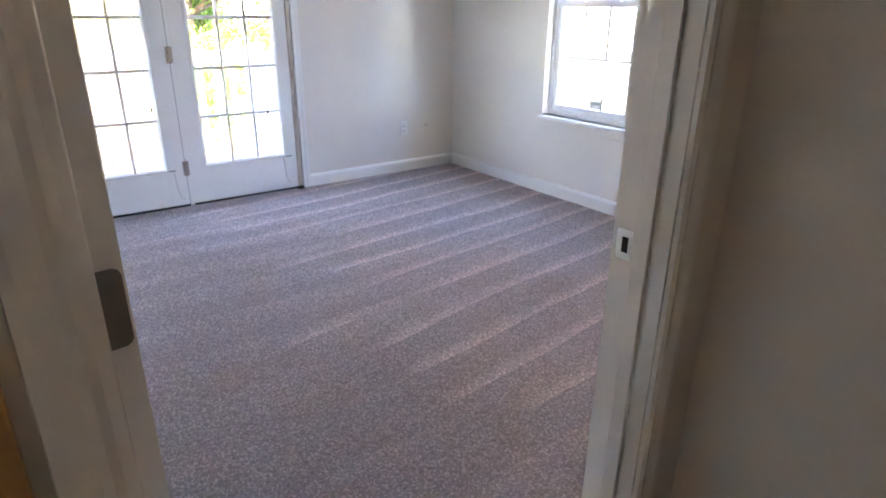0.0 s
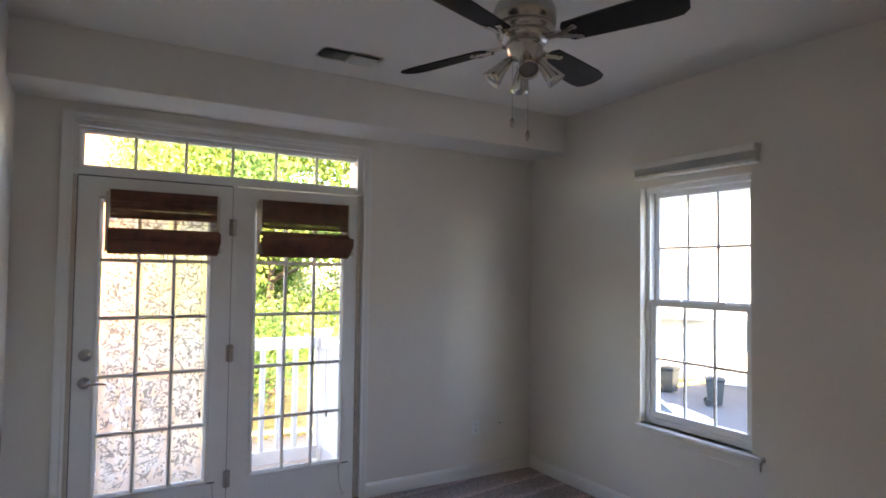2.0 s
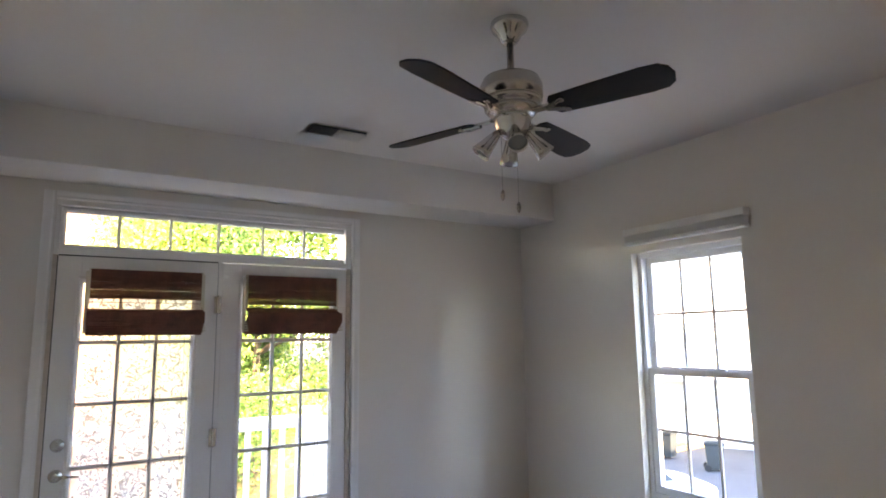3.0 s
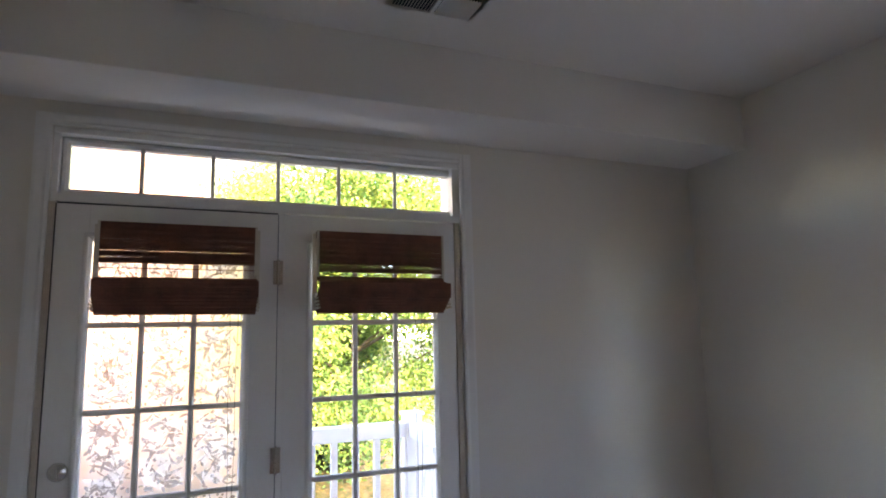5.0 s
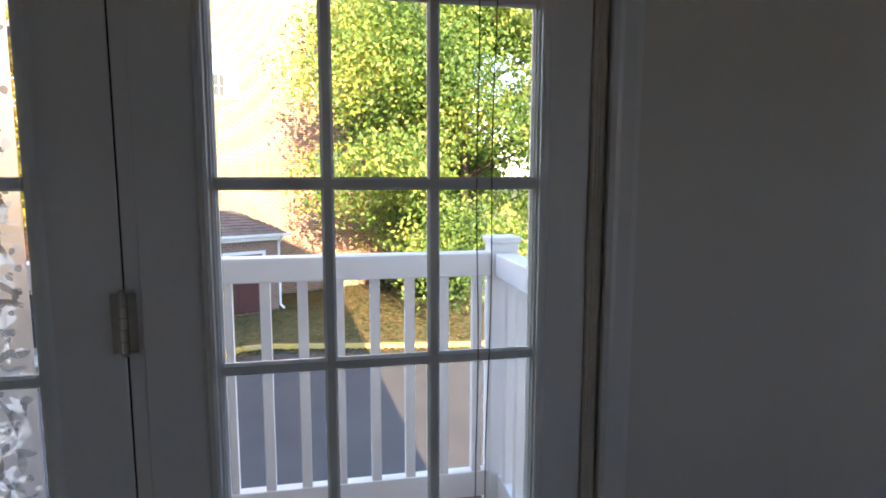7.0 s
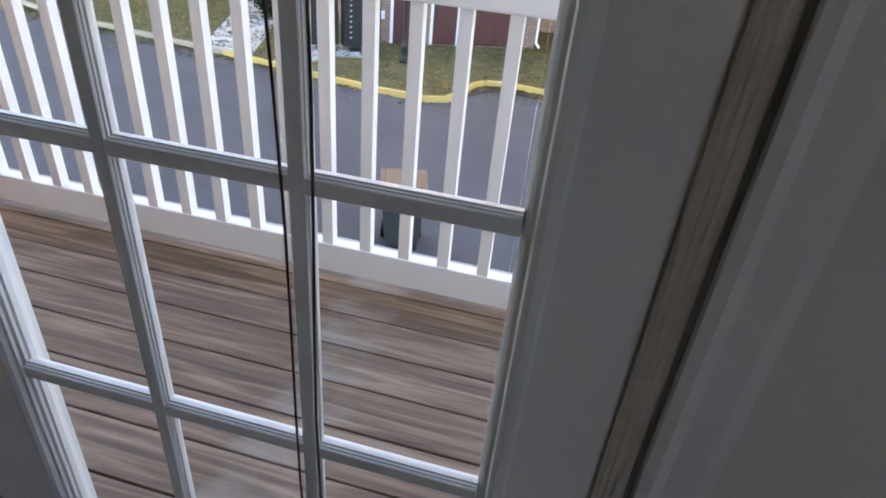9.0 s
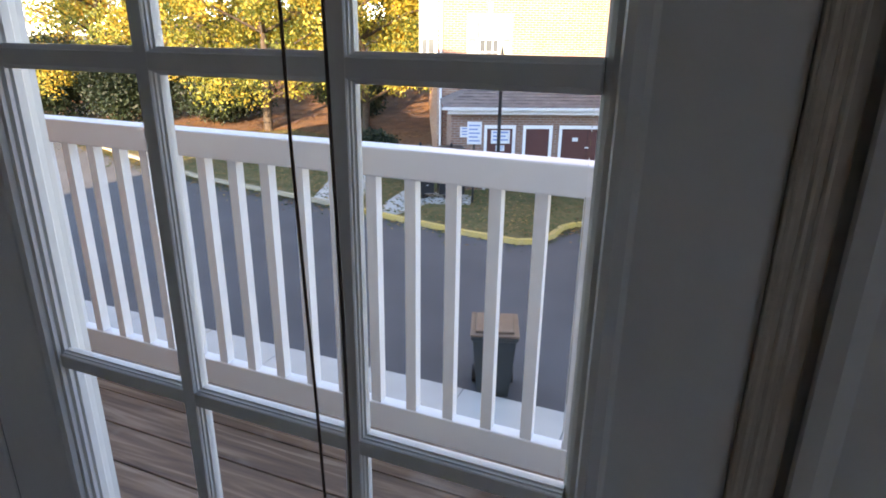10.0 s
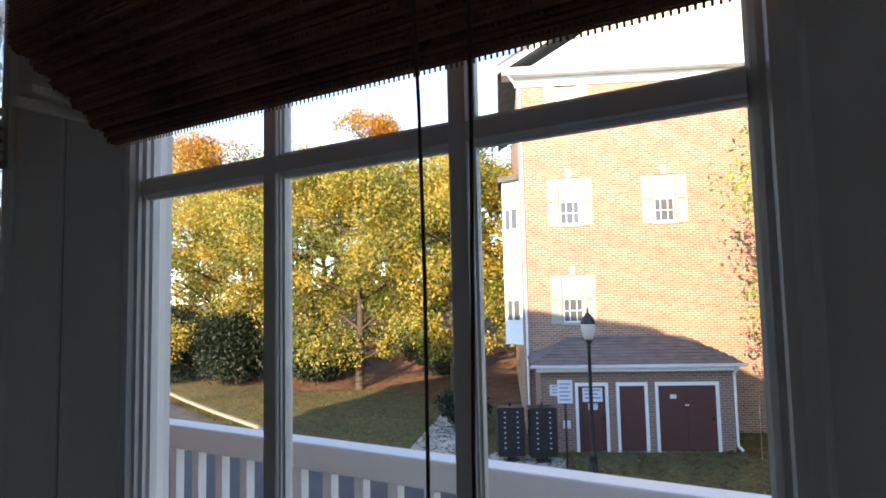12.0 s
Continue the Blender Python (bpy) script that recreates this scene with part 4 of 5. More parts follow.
p = part("pane", cube(1.32, 1.6, -6.162, -6.158, 1.22, 1.48), GLASS, window_3)
p.visible_shadow = False



# ---- balcony ----
DZ = -0.13
balcony = thing("balcony_deck", Matrix(), "weathered reddish wooden balcony deck boards", "balcony", kind="structure")
plank_bm = cube(-1.95, 1.65, -0.0745, 0.0745, -0.03, 0.0, bevel=0.003)
first = part("plank", plank_bm, DECK, balcony)
first.matrix_basis = pose(-0.55, 0.2555, DZ)
for k in range(1, 8):
    again(first, balcony, pose(-0.55 + 0.01 * math.sin(k * 5), 0.2555 + k * 0.155, DZ + 0.0015 * math.sin(k * 3.1)))
part("rim_joist", cube(-2.4, 1.3, 1.40, 1.435, -0.41, DZ - 0.01), DECK, balcony)
part("joist_underside", cube(-2.4, 1.3, 0.16, 1.39, -0.39, DZ - 0.045), DECK, balcony)


def railing(name, x0, x1, label):
    """Vinyl guard rail along x at the origin: top rail, bottom rail, square balusters."""
    r = thing(name, Matrix(), label, "railing", "balcony railing")
    part("top_rail", cube(x0, x1, -0.045, 0.045, 0.857, 0.95, bevel=0.006), VINYL, r)
    part("bottom_rail", cube(x0, x1, -0.025, 0.025, -0.09, 0.022, bevel=0.004), VINYL, r)
    n = max(2, round((x1 - x0) / 0.1385))
    b = part("baluster", cube(-0.019, 0.019, -0.019, 0.019, 0.01, 0.86), VINYL, r)
    st = (x1 - x0) / n
    b.matrix_basis = pose(x0 + st * 0.5, 0, 0)
    for k in range(1, n):
        again(b, r, pose(x0 + st * (k + 0.5), 0, 0))
    return r


railing("balcony_railing", -2.4555, 1.007, "white vinyl balcony railing with square balusters").matrix_basis = pose(0, 1.295, 0)
side = railing("balcony_railing", 0.0, 1.06, "short white vinyl side railing back to the wall")
side.matrix_basis = pose(1.042, 0.17, 0, 0, 0, 90)


def rail_post(x, y):
    p = thing("railing_post", pose(x, y, DZ), "white vinyl railing post with flat cap", "railing post", "railing posts")
    part("shaft", cube(-0.055, 0.055, -0.055, 0.055, 0, 1.12, bevel=0.003), VINYL, p)
    part("cap", cube(-0.066, 0.066, -0.066, 0.066, 1.12, 1.142, bevel=0.006), VINYL, p)
    part("base_trim", cube(-0.066, 0.066, -0.066, 0.066, 0, 0.03, bevel=0.004), VINYL, p)


rail_post(1.042, 1.295)
rail_post(-2.51, 1.295)

roof = thing("balcony_roof", Matrix(), "white vinyl soffit and gutter over the balcony", "roof", kind="structure")
for k in range(10):
    part("soffit_panel", prism([(0.16 + k * 0.105, 2.70), (0.16 + k * 0.105 + 0.098, 2.70), (0.16 + k * 0.105 + 0.103, 2.708), (0.16 + k * 0.105 + 0.103, 2.715), (0.16 + k * 0.105, 2.715)], -2.6, 1.10, "x"), VINYL, roof)
part("roof_deck", cube(-2.6, 1.10, 0.16, 1.23, 2.716, 2.80), SHINGLE, roof)
part("gutter", prism([(1.23, 2.69), (1.30, 2.69), (1.34, 2.79), (1.335, 2.79), (1.295, 2.70), (1.23, 2.70)], -2.6, 1.12, "x"), VINYL, roof)

# ---- the rest of our own house ----
house = thing("own_house_shell", Matrix(), "brick house around the room, seen only by its shadow", "house", kind="structure")
part("upper_wall", cube(-16, XR + 0.16, -6.22, 0.16, 2.96, 6.0), BRICK, house)
part("lower_wall", cube(-16, XR + 0.16, -6.22, 0.14, -3.5, -0.37), BRICK, house)
part("west_wing", cube(-16, -1.26, -6.22, 0.14, -0.37, 2.95), BRICK, house)
bm = bmesh.new()
va = [bm.verts.new(p) for p in ((-16.3, -6.5, 6.0), (XR + 0.4, -6.5, 6.0), (XR + 0.4, 0.5, 6.0), (-16.3, 0.5, 6.0), (-13, -3.0, 9.2), (-2.2, -3.0, 9.2))]
for f in ((0, 1, 5, 4), (1, 2, 5), (2, 3, 4, 5), (3, 0, 4), (3, 2, 1, 0)):
    bm.faces.new([va[k] for k in f])
part("roof", bm, SHINGLE, house)

# ---- ground, road, lawn ----
GZ = -3.4
bm = bmesh.new()
bmesh.ops.create_grid(bm, x_segments=8, y_segments=8, size=900)
for v in bm.verts:
    v.co.z = GZ - 0.16
tagged(part("ground", bm, GRASS), "ground of thin grass reaching the horizon", "ground", kind="structure")
KERB = [(-59.8, 33.0), (-39.8, 25.2), (-25.8, 19.4), (-21.8, 17.9), (-17.1, 16.3), (-15.1, 15.6), (-9.0, 14.5), (-6.8, 14.0), (-4.3, 13.5), (-2.9, 13.35), (-2.4, 13.6), (-2.15, 14.2), (-2.05, 15.0), (-1.8, 15.45), (-1.2, 15.55), (0.4, 15.3), (1.6, 15.1), (2.8, 14.95), (5.5, 14.6), (14.2, 14.5), (34.2, 14.4)]


def hill(x, y):
    a = max(0.0, min(1.0, (-4.0 - x) / 6))
    return a * (0.10 * max(0.0, y - 24) + 0.09 * max(0.0, y - 30)) if y < 60 else a * 6.3


bm = bmesh.new()
bmesh.ops.create_grid(bm, x_segments=2, y_segments=2, size=0.5)
for v in bm.verts:
    v.co = Vector((v.co.x * 110 - 8, 12 + v.co.y * 44, GZ - 0.12))
tagged(part("road", bm, ASPHALT), "dark grey asphalt parking court", "road", kind="structure")
pav = thing("pavement", Matrix(), "pale concrete pavement along the house", "pavement", kind="structure")
slab = part("slab", cube(-0.745, 0.745, -1.3, 1.3, -0.12, 0.0, bevel=0.006), CONCRETE, pav)
slab.matrix_basis = pose(-19, 5.3, GZ)
for k in range(1, 15):
    again(slab, pav, pose(-19 + k * 1.5, 5.3, GZ + 0.002 * (k % 3)))
for k in range(15, 24):
    again(slab, pav, pose(-19 + k * 1.5, 5.3, GZ - 0.116))

# lawn behind the kerb
bm = bmesh.new()
cols = []
xs = [k[0] for k in KERB]
dense = sorted({*xs, *[x * 1.0 for x in range(-60, 35)]})
for x in dense:
    yk = float(np.interp(x, xs, [k[1] for k in KERB])) + 0.14
    col = []
    for j in range(31):
        y = yk + (90 - yk) * (j / 30) ** 1.8
        z = GZ - 0.01 + hill(x, y) + (0.03 * noise.noise((x * 0.7, y * 0.7, 0)) if j else 0.0)
        col.append(bm.verts.new((x, y, z)))
    cols.append(col)
for a, b in zip(cols, cols[1:]):
    for j in range(30):
        bm.faces.new((a[j], b[j], b[j + 1], a[j + 1]))
tagged(part("lawn", bm, GRASS, smooth=True), "thin green lawn strewn with fallen leaves", "lawn", kind="structure")
bm = bmesh.new()
cols = []
for x in range(-58, -3, 2):
    col = []
    for j in range(16):
        y = 24.5 + 2.0 * noise.noise((x * 0.2, 3.1, 0)) + j * 2.4
        col.append(bm.verts.new((x, y, GZ + 0.03 + hill(x, y) + 0.05 * noise.noise((x * 0.5, y * 0.5, 2)))))
    cols.append(col)
for a, b in zip(cols, cols[1:]):
    for j in range(15):
        bm.faces.new((a[j], b[j], b[j + 1], a[j + 1]))
tagged(part("leaf_bed", bm, LITTER, smooth=True), "bank under the trees covered in brown leaves", "leaf litter", kind="structure")
kerb = thing("kerb", Matrix(), "worn yellow-painted concrete kerb", "kerb", kind="structure")
for a, b in zip(KERB, KERB[1:]):
    d = Vector((b[0] - a[0], b[1] - a[1], 0))
    n = Vector((-d.y, d.x, 0)).normalized() * 0.15
    bm = bmesh.new()
    lo = [bm.verts.new((p.x, p.y, GZ - 0.13)) for p in (Vector((*a, 0)), Vector((*b, 0)), Vector((*b, 0)) + n, Vector((*a, 0)) + n)]
    i = n.normalized() * 0.02
    hi = [bm.verts.new((p.x, p.y, GZ + 0.01)) for p in (Vector((*a, 0)) + i, Vector((*b, 0)) + i, Vector((*b, 0)) + n, Vector((*a, 0)) + n)]
    bm.faces.new(hi)
    for k in range(4):
        bm.faces.new((lo[k], lo[(k + 1) % 4], hi[(k + 1) % 4], hi[k]))
    part("kerb_stone", bm, YELLOW if -12 < a[0] < 20 else KERBDULL, kerb)
for name, pts in (("footpath", [(-9.7, 14.78), (-8.1, 14.5), (-8.8, 16.6), (-11.8, 24.2), (-13.2, 24.2), (-10.3, 16.3)]), ("mailbox_pad", [(-7.35, 14.3), (-6.6, 14.15), (-6.3, 15.6), (-5.1, 16.1), (-5.4, 17.0), (-7.6, 16.8)])):
    bm = bmesh.new()
    top = [bm.verts.new((x, y, GZ + 0.035)) for x, y in pts]
    f = bm.faces.new(top)
    r = bmesh.ops.extrude_face_region(bm, geom=[f])
    for v in r["geom"]:
        if isinstance(v, bmesh.types.BMVert):
            v.co.z -= 0.12
    bmesh.ops.recalc_face_normals(bm, faces=bm.faces[:])
    tagged(part(name, bm, CONCRETE), "pale concrete path across the lawn", "path", kind="structure")

def fallen(name, x0, x1, y0, y1, count, seed, colors, label):
    """Loose leaves lying on the lawn, each tilted a little."""
    nr = np.random.default_rng(seed)
    me = bpy.data.meshes.new(name)
    verts, faces = [], []
    ks = [k[1] for k in KERB]
    for _ in range(count):
        x, y = nr.uniform(x0, x1), nr.uniform(y0, y1)
        if y < float(np.interp(x, xs, ks)) + 0.2:
            y = float(np.interp(x, xs, ks)) - nr.exponential(0.25)
            z = GZ - 0.112
        else:
            z = GZ + 0.035 + hill(x, y)
        t, s = nr.uniform(0, 6.28), nr.uniform(0.03, 0.075)
        c, d = math.cos(t) * s, math.sin(t) * s
        n = len(verts)
        for u, v in ((c, d), (-d * 0.6, c * 0.6), (-c, -d), (d * 0.6, -c * 0.6)):
            verts.append((x + u, y + v, z + nr.uniform(0.0, 0.03)))
        faces.append((n, n + 1, n + 2, n + 3))
    me.from_pydata(verts, [], faces)
    me.materials.append(leaf_material(name, colors))
    tagged(new(name, me), label, "fallen leaves", kind="stuff")


fallen("fallen_leaves", -30, 8, 13.2, 27, 15000, 9, [(0.10, 0.05, 0.02), (0.26, 0.14, 0.05), (0.42, 0.27, 0.09)], "brown and yellow leaves fallen on the lawn")
fallen("bank_leaves", -40, -8, 24, 36, 15000, 10, [(0.09, 0.04, 0.02), (0.24, 0.10, 0.04), (0.36, 0.17, 0.07)], "rust-brown leaves lying under the trees")
fallen("grass_blades", -26, 6, 13.4, 25, 14000, 12, [(0.03, 0.06, 0.015), (0.07, 0.11, 0.03)], "short green grass tufts in the lawn")

# ---- brick apartment building ----
BM = Matrix.Translation((-5.35, 18.0, GZ)) @ Matrix.Rotation(radians(25), 4, "Z")
bld = thing("apartment_building", BM, "four-storey orange brick apartment building with shuttered windows", "building")
D0 = 2.6


def cut_wall(bm, x0, x1, y0, y1, z0, z1, holes):
    cuts = sorted({x0, x1, *[h[0] for h in holes], *[h[1] for h in holes]})
    for a, b in zip(cuts, cuts[1:]):
        e = [z0]
        for h in sorted((h for h in holes if h[0] <= a and h[1] >= b), key=lambda h: h[2]):
            e += [h[2], h[3]]
        e.append(z1)
        for l, h in zip(e[::2], e[1::2]):
            box(bm, a, b, y0, y1, l, h)


WW = 0.74
WIN = [(u, z) for z in (3.80, 7.28, 10.72) for u in (-0.03, 3.27, 7.6, 10.9) if (u, z) not in ((3.27, 3.80), (3.27, 10.72))]
bm = bmesh.new()
cut_wall(bm, -1.43, 15.0, D0, D0 + 0.3, -0.1, 12.37, [(u, u + WW, z, z + 1.70) for u, z in WIN])
box(bm, -1.43, -1.13, D0 + 0.3, 14.0, -0.1, 12.37)
box(bm, 14.7, 15.0, D0 + 0.3, 14.0, -0.1, 12.37)
box(bm, -1.13, 14.7, 13.7, 14.0, -0.1, 12.37)
part("wall", bm, BRICK, bld, "orange brick wall")


def facade_window(u, z):
    w = part("window", moulding(u, u + WW, z, z + 1.70, 0.06, D0 + 0.06, D0 + 0.14), VINYL, bld, "white sash window with a lowered blind")
    for v in (1, 2):
        part("muntin", cube(u + WW * v / 3 - 0.012, u + WW * v / 3 + 0.012, D0 + 0.085, D0 + 0.10, z + 0.06, z + 1.64), VINYL, w)
    for v, t in ((0.25, 0.012), (0.5, 0.035), (0.75, 0.012)):
        part("muntin", cube(u + 0.06, u + WW - 0.06, D0 + 0.08, D0 + 0.099, z + 1.70 * v - t, z + 1.70 * v + t), VINYL, w)
    part("pane", cube(u + 0.05, u + WW - 0.05, D0 + 0.11, D0 + 0.12, z + 0.05, z + 1.65), DARKGLASS, w)
    part("blind", cube(u + 0.06, u + WW - 0.06, D0 + 0.102, D0 + 0.108, z + 0.86, z + 1.64), BLIND, w)
    part("sill", cube(u - 0.06, u + WW + 0.06, D0 - 0.05, D0 + 0.1, z - 0.08, z, bevel=0.01), CONCRETE, w)
    bm = bmesh.new()
    for k in range(-3, 4):
        x = u + WW / 2 + k * 0.105
        prism([(x - 0.045 - 0.006 * k / 4, z + 1.70), (x + 0.045 - 0.006 * k / 4, z + 1.70), (x + 0.045 + 0.014 * k, z + 1.93), (x - 0.045 + 0.014 * k, z + 1.93)], D0 - 0.012, D0 + 0.05, "y", bm)
    part("brick_arch", bm, BRICK, w)
    part("keystone", prism([(u + 0.31, z + 1.69), (u + 0.43, z + 1.69), (u + 0.47, z + 2.0), (u + 0.27, z + 2.0)], D0 - 0.03, D0 + 0.05, "y"), CONCRETE, w)
    for a in (u - 0.41, u + WW + 0.03):
        s = part("shutter", moulding(a, a + 0.38, z - 0.03, z + 1.66, 0.05, D0 - 0.035, D0), SHUTTER, w, "pale sage louvred shutter")
        part("panel", cube(a + 0.05, a + 0.33, D0 - 0.022, D0 - 0.002, z + 0.02, z + 0.78), SHUTTER, s)
        part("panel", cube(a + 0.05, a + 0.33, D0 - 0.022, D0 - 0.002, z + 0.85, z + 1.61), SHUTTER, s)


for u, z in WIN:
    facade_window(u, z)
# cornice and gable
part("frieze", cube(-1.5, 15.0, D0 - 0.06, D0 + 0.02, 12.37, 12.72), VINYL, bld)
part("eave", prism([(D0 - 0.45, 12.72), (D0 + 0.3, 12.72), (D0 + 0.3, 12.97), (D0 - 0.5, 12.97)], -1.95, 15.5, "x"), VINYL, bld)
part("gable_wall", prism([(-1.2, 12.97), (14.8, 12.97), (6.8, 17.77)], D0 + 0.02, D0 + 0.2, "y"), SIDING, bld, "cream gable siding")
bm = bmesh.new()
for s in (((-2.1, 12.82), (6.8, 18.22), (6.8, 18.52), (-2.1, 13.12)), ((15.7, 12.82), (15.7, 13.12), (6.8, 18.52), (6.8, 18.22))):
    prism(s, D0 - 0.5, 14.4, "y", bm)
part("roof", bm, SHINGLE, bld, "grey shingle roof")
bm = bmesh.new()
for s in (((-2.1, 12.75), (6.8, 18.15), (6.8, 18.37), (-2.1, 12.97)),):
    prism(s, D0 - 0.53, D0 - 0.49, "y", bm)
part("rake_board", bm, VINYL, bld)
# bay and downspouts at the corner
bay = part("bay", prism([(-1.43, D0 + 0.7), (-2.05, D0 + 1.2), (-2.05, D0 + 2.8), (-1.43, D0 + 3.3)], 3.0, 9.1, "z"), VINYL, bld, "white panelled bay with narrow windows")
for z in (3.9, 7.3):
    part("window", cube(-2.07, -2.04, D0 + 1.45, D0 + 2.55, z, z + 1.5), DARKGLASS, bay)
    m = Matrix.Translation((-1.74, D0 + 0.945, 0)) @ Matrix.Rotation(radians(-38.9), 4, "Z")
    wd = part("window", cube(-0.26, 0.26, -0.02, 0.01, z, z + 1.5), DARKGLASS, bay)
    wd.matrix_basis = m
    sr = part("sash_bar", box(box(box(bmesh.new(), -0.27, 0.27, -0.04, 0.0, z + 0.72, z + 0.78), -0.03, 0.03, -0.04, 0.0, z, z + 1.5), -0.26, 0.26, -0.03, 0.0, z + 0.8, z + 1.49), VINYL, bay)
    sr.matrix_basis = m
part("bay_roof", prism([(-1.43, D0 + 0.5), (-2.2, D0 + 1.1), (-2.2, D0 + 2.9), (-1.43, D0 + 3.5)], 9.1, 9.3, "z"), SHINGLE, bay)
bm = bmesh.new()
tube(bm, (-1.32, D0 - 0.05, 0.1), (-1.32, D0 - 0.05, 12.27), 0.045, n=10)
tube(bm, (-1.32, D0 - 0.05, 12.27), (-1.75, D0 - 0.35, 12.77), 0.045, n=10)
part("downspout", bm, VINYL, bld)

# ---- brick shed with three doors ----
shed = thing("storage_shed", BM.copy(), "low brick storage shed with maroon doors and hip roof", "shed")
bm = bmesh.new()
DOORS = ((0.0, 0.94), (1.24, 2.12), (2.40, 4.22))
cut_wall(bm, -1.08, 4.66, 0.0, 0.2, -0.1, 2.45, [(a, b, 0.0, 2.03) for a, b in DOORS])
box(bm, -1.08, -0.88, 0.2, 2.55, -0.1, 2.45)
box(bm, 4.46, 4.66, 0.2, 2.55, -0.1, 2.45)
part("wall", bm, BRICK_DULL, shed, "red-brown brick wall")
bm = bmesh.new()
for k in range(70):
    x = -1.04 + k * 0.081
    box(bm, x + 0.005, x + 0.076, -0.012, 0.01, 2.22, 2.43)
tagged(part("soldier_course", bm, BRICK_DULL, shed), kind="stuff")
for k, (a, b) in enumerate(DOORS):
    d = part("door", cube(a + 0.05, b - 0.05, 0.05, 0.09, 0.01, 1.99), MAROON, shed, "maroon painted steel door")
    part("frame", box(box(box(bmesh.new(), a - 0.03, a + 0.06, -0.02, 0.1, 0, 2.03), b - 0.06, b + 0.03, -0.02, 0.1, 0, 2.03), a - 0.03, b + 0.03, -0.025, 0.1, 1.98, 2.09), VINYL, shed)
    kx = b - 0.15 if k != 1 else a + 0.15
    part("handle", cube(kx - 0.03, kx + 0.03, 0.0, 0.05, 0.92, 1.06, bevel=0.01), DARKMETAL, d)
    if k == 2:
        part("gap", cube((a + b) / 2 - 0.006, (a + b) / 2 + 0.006, 0.046, 0.05, 0.01, 1.99), BLACK, d)
        part("number_plate", cube(a + 0.42, a + 0.60, 0.04, 0.05, 1.58, 1.70), SIGNWHITE, d)
        part("label_plate", cube(a + 0.85, a + 0.97, 0.04, 0.05, 1.36, 1.40), SIGNWHITE, d)
roof_bm = bmesh.new()
va = [roof_bm.verts.new(p) for p in ((-1.35, -0.28, 2.66), (4.95, -0.28, 2.66), (4.95, 2.6, 2.66), (-1.35, 2.6, 2.66), (0.19, 2.6, 3.30), (4.04, 2.6, 3.30), (0.19, 1.9, 3.22), (3.5, 1.9, 3.22))]
for f in ((0, 1, 5, 4), (1, 2, 5), (3, 0, 4), (2, 3, 4, 5), (3, 2, 1, 0)):
    roof_bm.faces.new([va[k] for k in f])
part("roof", roof_bm, SHINGLE, shed, "grey shingled hip roof")
bm = bmesh.new()
for j in range(9):
    f0 = j / 9
    y0, z0 = -0.28 + f0 * 2.88, 2.668 + f0 * 0.64
    xa, xb = -1.33 + f0 * 1.52, 4.93 - f0 * 0.89
    x = xa
    rn = random.Random(j)
    while x < xb - 0.1:
        w = min(rn.uniform(0.2, 0.36), xb - x)
        dz = rn.uniform(0.0, 0.012)
        vs = [bm.verts.new(p) for p in ((x, y0, z0 + 0.012 + dz), (x + w - 0.01, y0, z0 + 0.012 + dz), (x + w - 0.01, y0 + 0.34, z0 + 0.078), (x, y0 + 0.34, z0 + 0.078), (x, y0, z0 - 0.002), (x + w - 0.01, y0, z0 - 0.002))]
        bm.faces.new(vs[:4])
        bm.faces.new((vs[4], vs[5], vs[1], vs[0]))
        x += w
tagged(part("shingle_course", bm, SHINGLE, shed), kind="stuff")
part("fascia", cube(-1.2, 4.8, -0.16, -0.12, 2.43, 2.62), VINYL, shed)
part("soffit", cube(-1.2, 4.8, -0.2, 0.0, 2.44, 2.47), VINYL, shed)
part("gutter", prism([(-0.28, 2.56), (-0.38, 2.58), (-0.40, 2.67), (-0.385, 2.67), (-0.28, 2.65)], -1.4, 5.0, "x"), VINYL, shed)
bm = bmesh.new()
tube(bm, (4.74, -0.33, 2.58), (4.70, -0.06, 2.32), 0.04, n=8)
tube(bm, (4.70, -0.06, 2.32), (4.70, -0.06, 0.2), 0.04, n=8)
tube(bm, (4.70, -0.06, 0.2), (4.78, -0.2, 0.08), 0.04, n=8)
part("downspout", bm, VINYL, shed)
part("meter_box", cube(-0.42, -0.2, -0.06, 0.0, 0.72, 0.95), SIGNWHITE, shed)
part("lamp", lathe([(0.05, 0), (0.06, 0.05), (0.03, 0.09)], 12, pose(-0.40, -0.05, 2.15, 90, 0, 0)), BLACKPAINT, shed)


def notice(x0, z0, w, h, y, bars, mat, m=BM, label="printed notice whose words cannot be made out"):
    s = thing("notice_sign", m, label, "sign", "notices at the shed")
    part("sheet", cube(x0, x0 + w, y - 0.008, y, z0, z0 + h), mat, s)
    bm = bmesh.new()
    for k in range(bars):
        z = z0 + h * (1 - (k + 0.8) / (bars + 0.6))
        box(bm, x0 + w * 0.1, x0 + w * (0.9 - 0.12 * (k % 2)), y - 0.012, y - 0.009, z, z + h * 0.35 / bars)
    part("line_of_print", bm, SIGNBLUE, s)


notice(0.20, 1.50, 0.60, 0.42, 0.048, 3, SIGNWHITE)
notice(0.36, 1.26, 0.28, 0.18, 0.048, 2, SIGNWHITE)
notice(-0.80, 1.70, 0.62, 0.33, -0.004, 3, SIGNWHITE)
sp = thing("sign_post", Matrix.Translation((-5.13, 16.35, GZ)) @ Matrix.Rotation(radians(22), 4, "Z"), "steel sign post with a white sign", "sign post")
bm = bmesh.new()
tube(bm, (0, 0, 0), (0, 0, 2.3), 0.03, n=8)
part("post", bm, BLACKPAINT, sp)
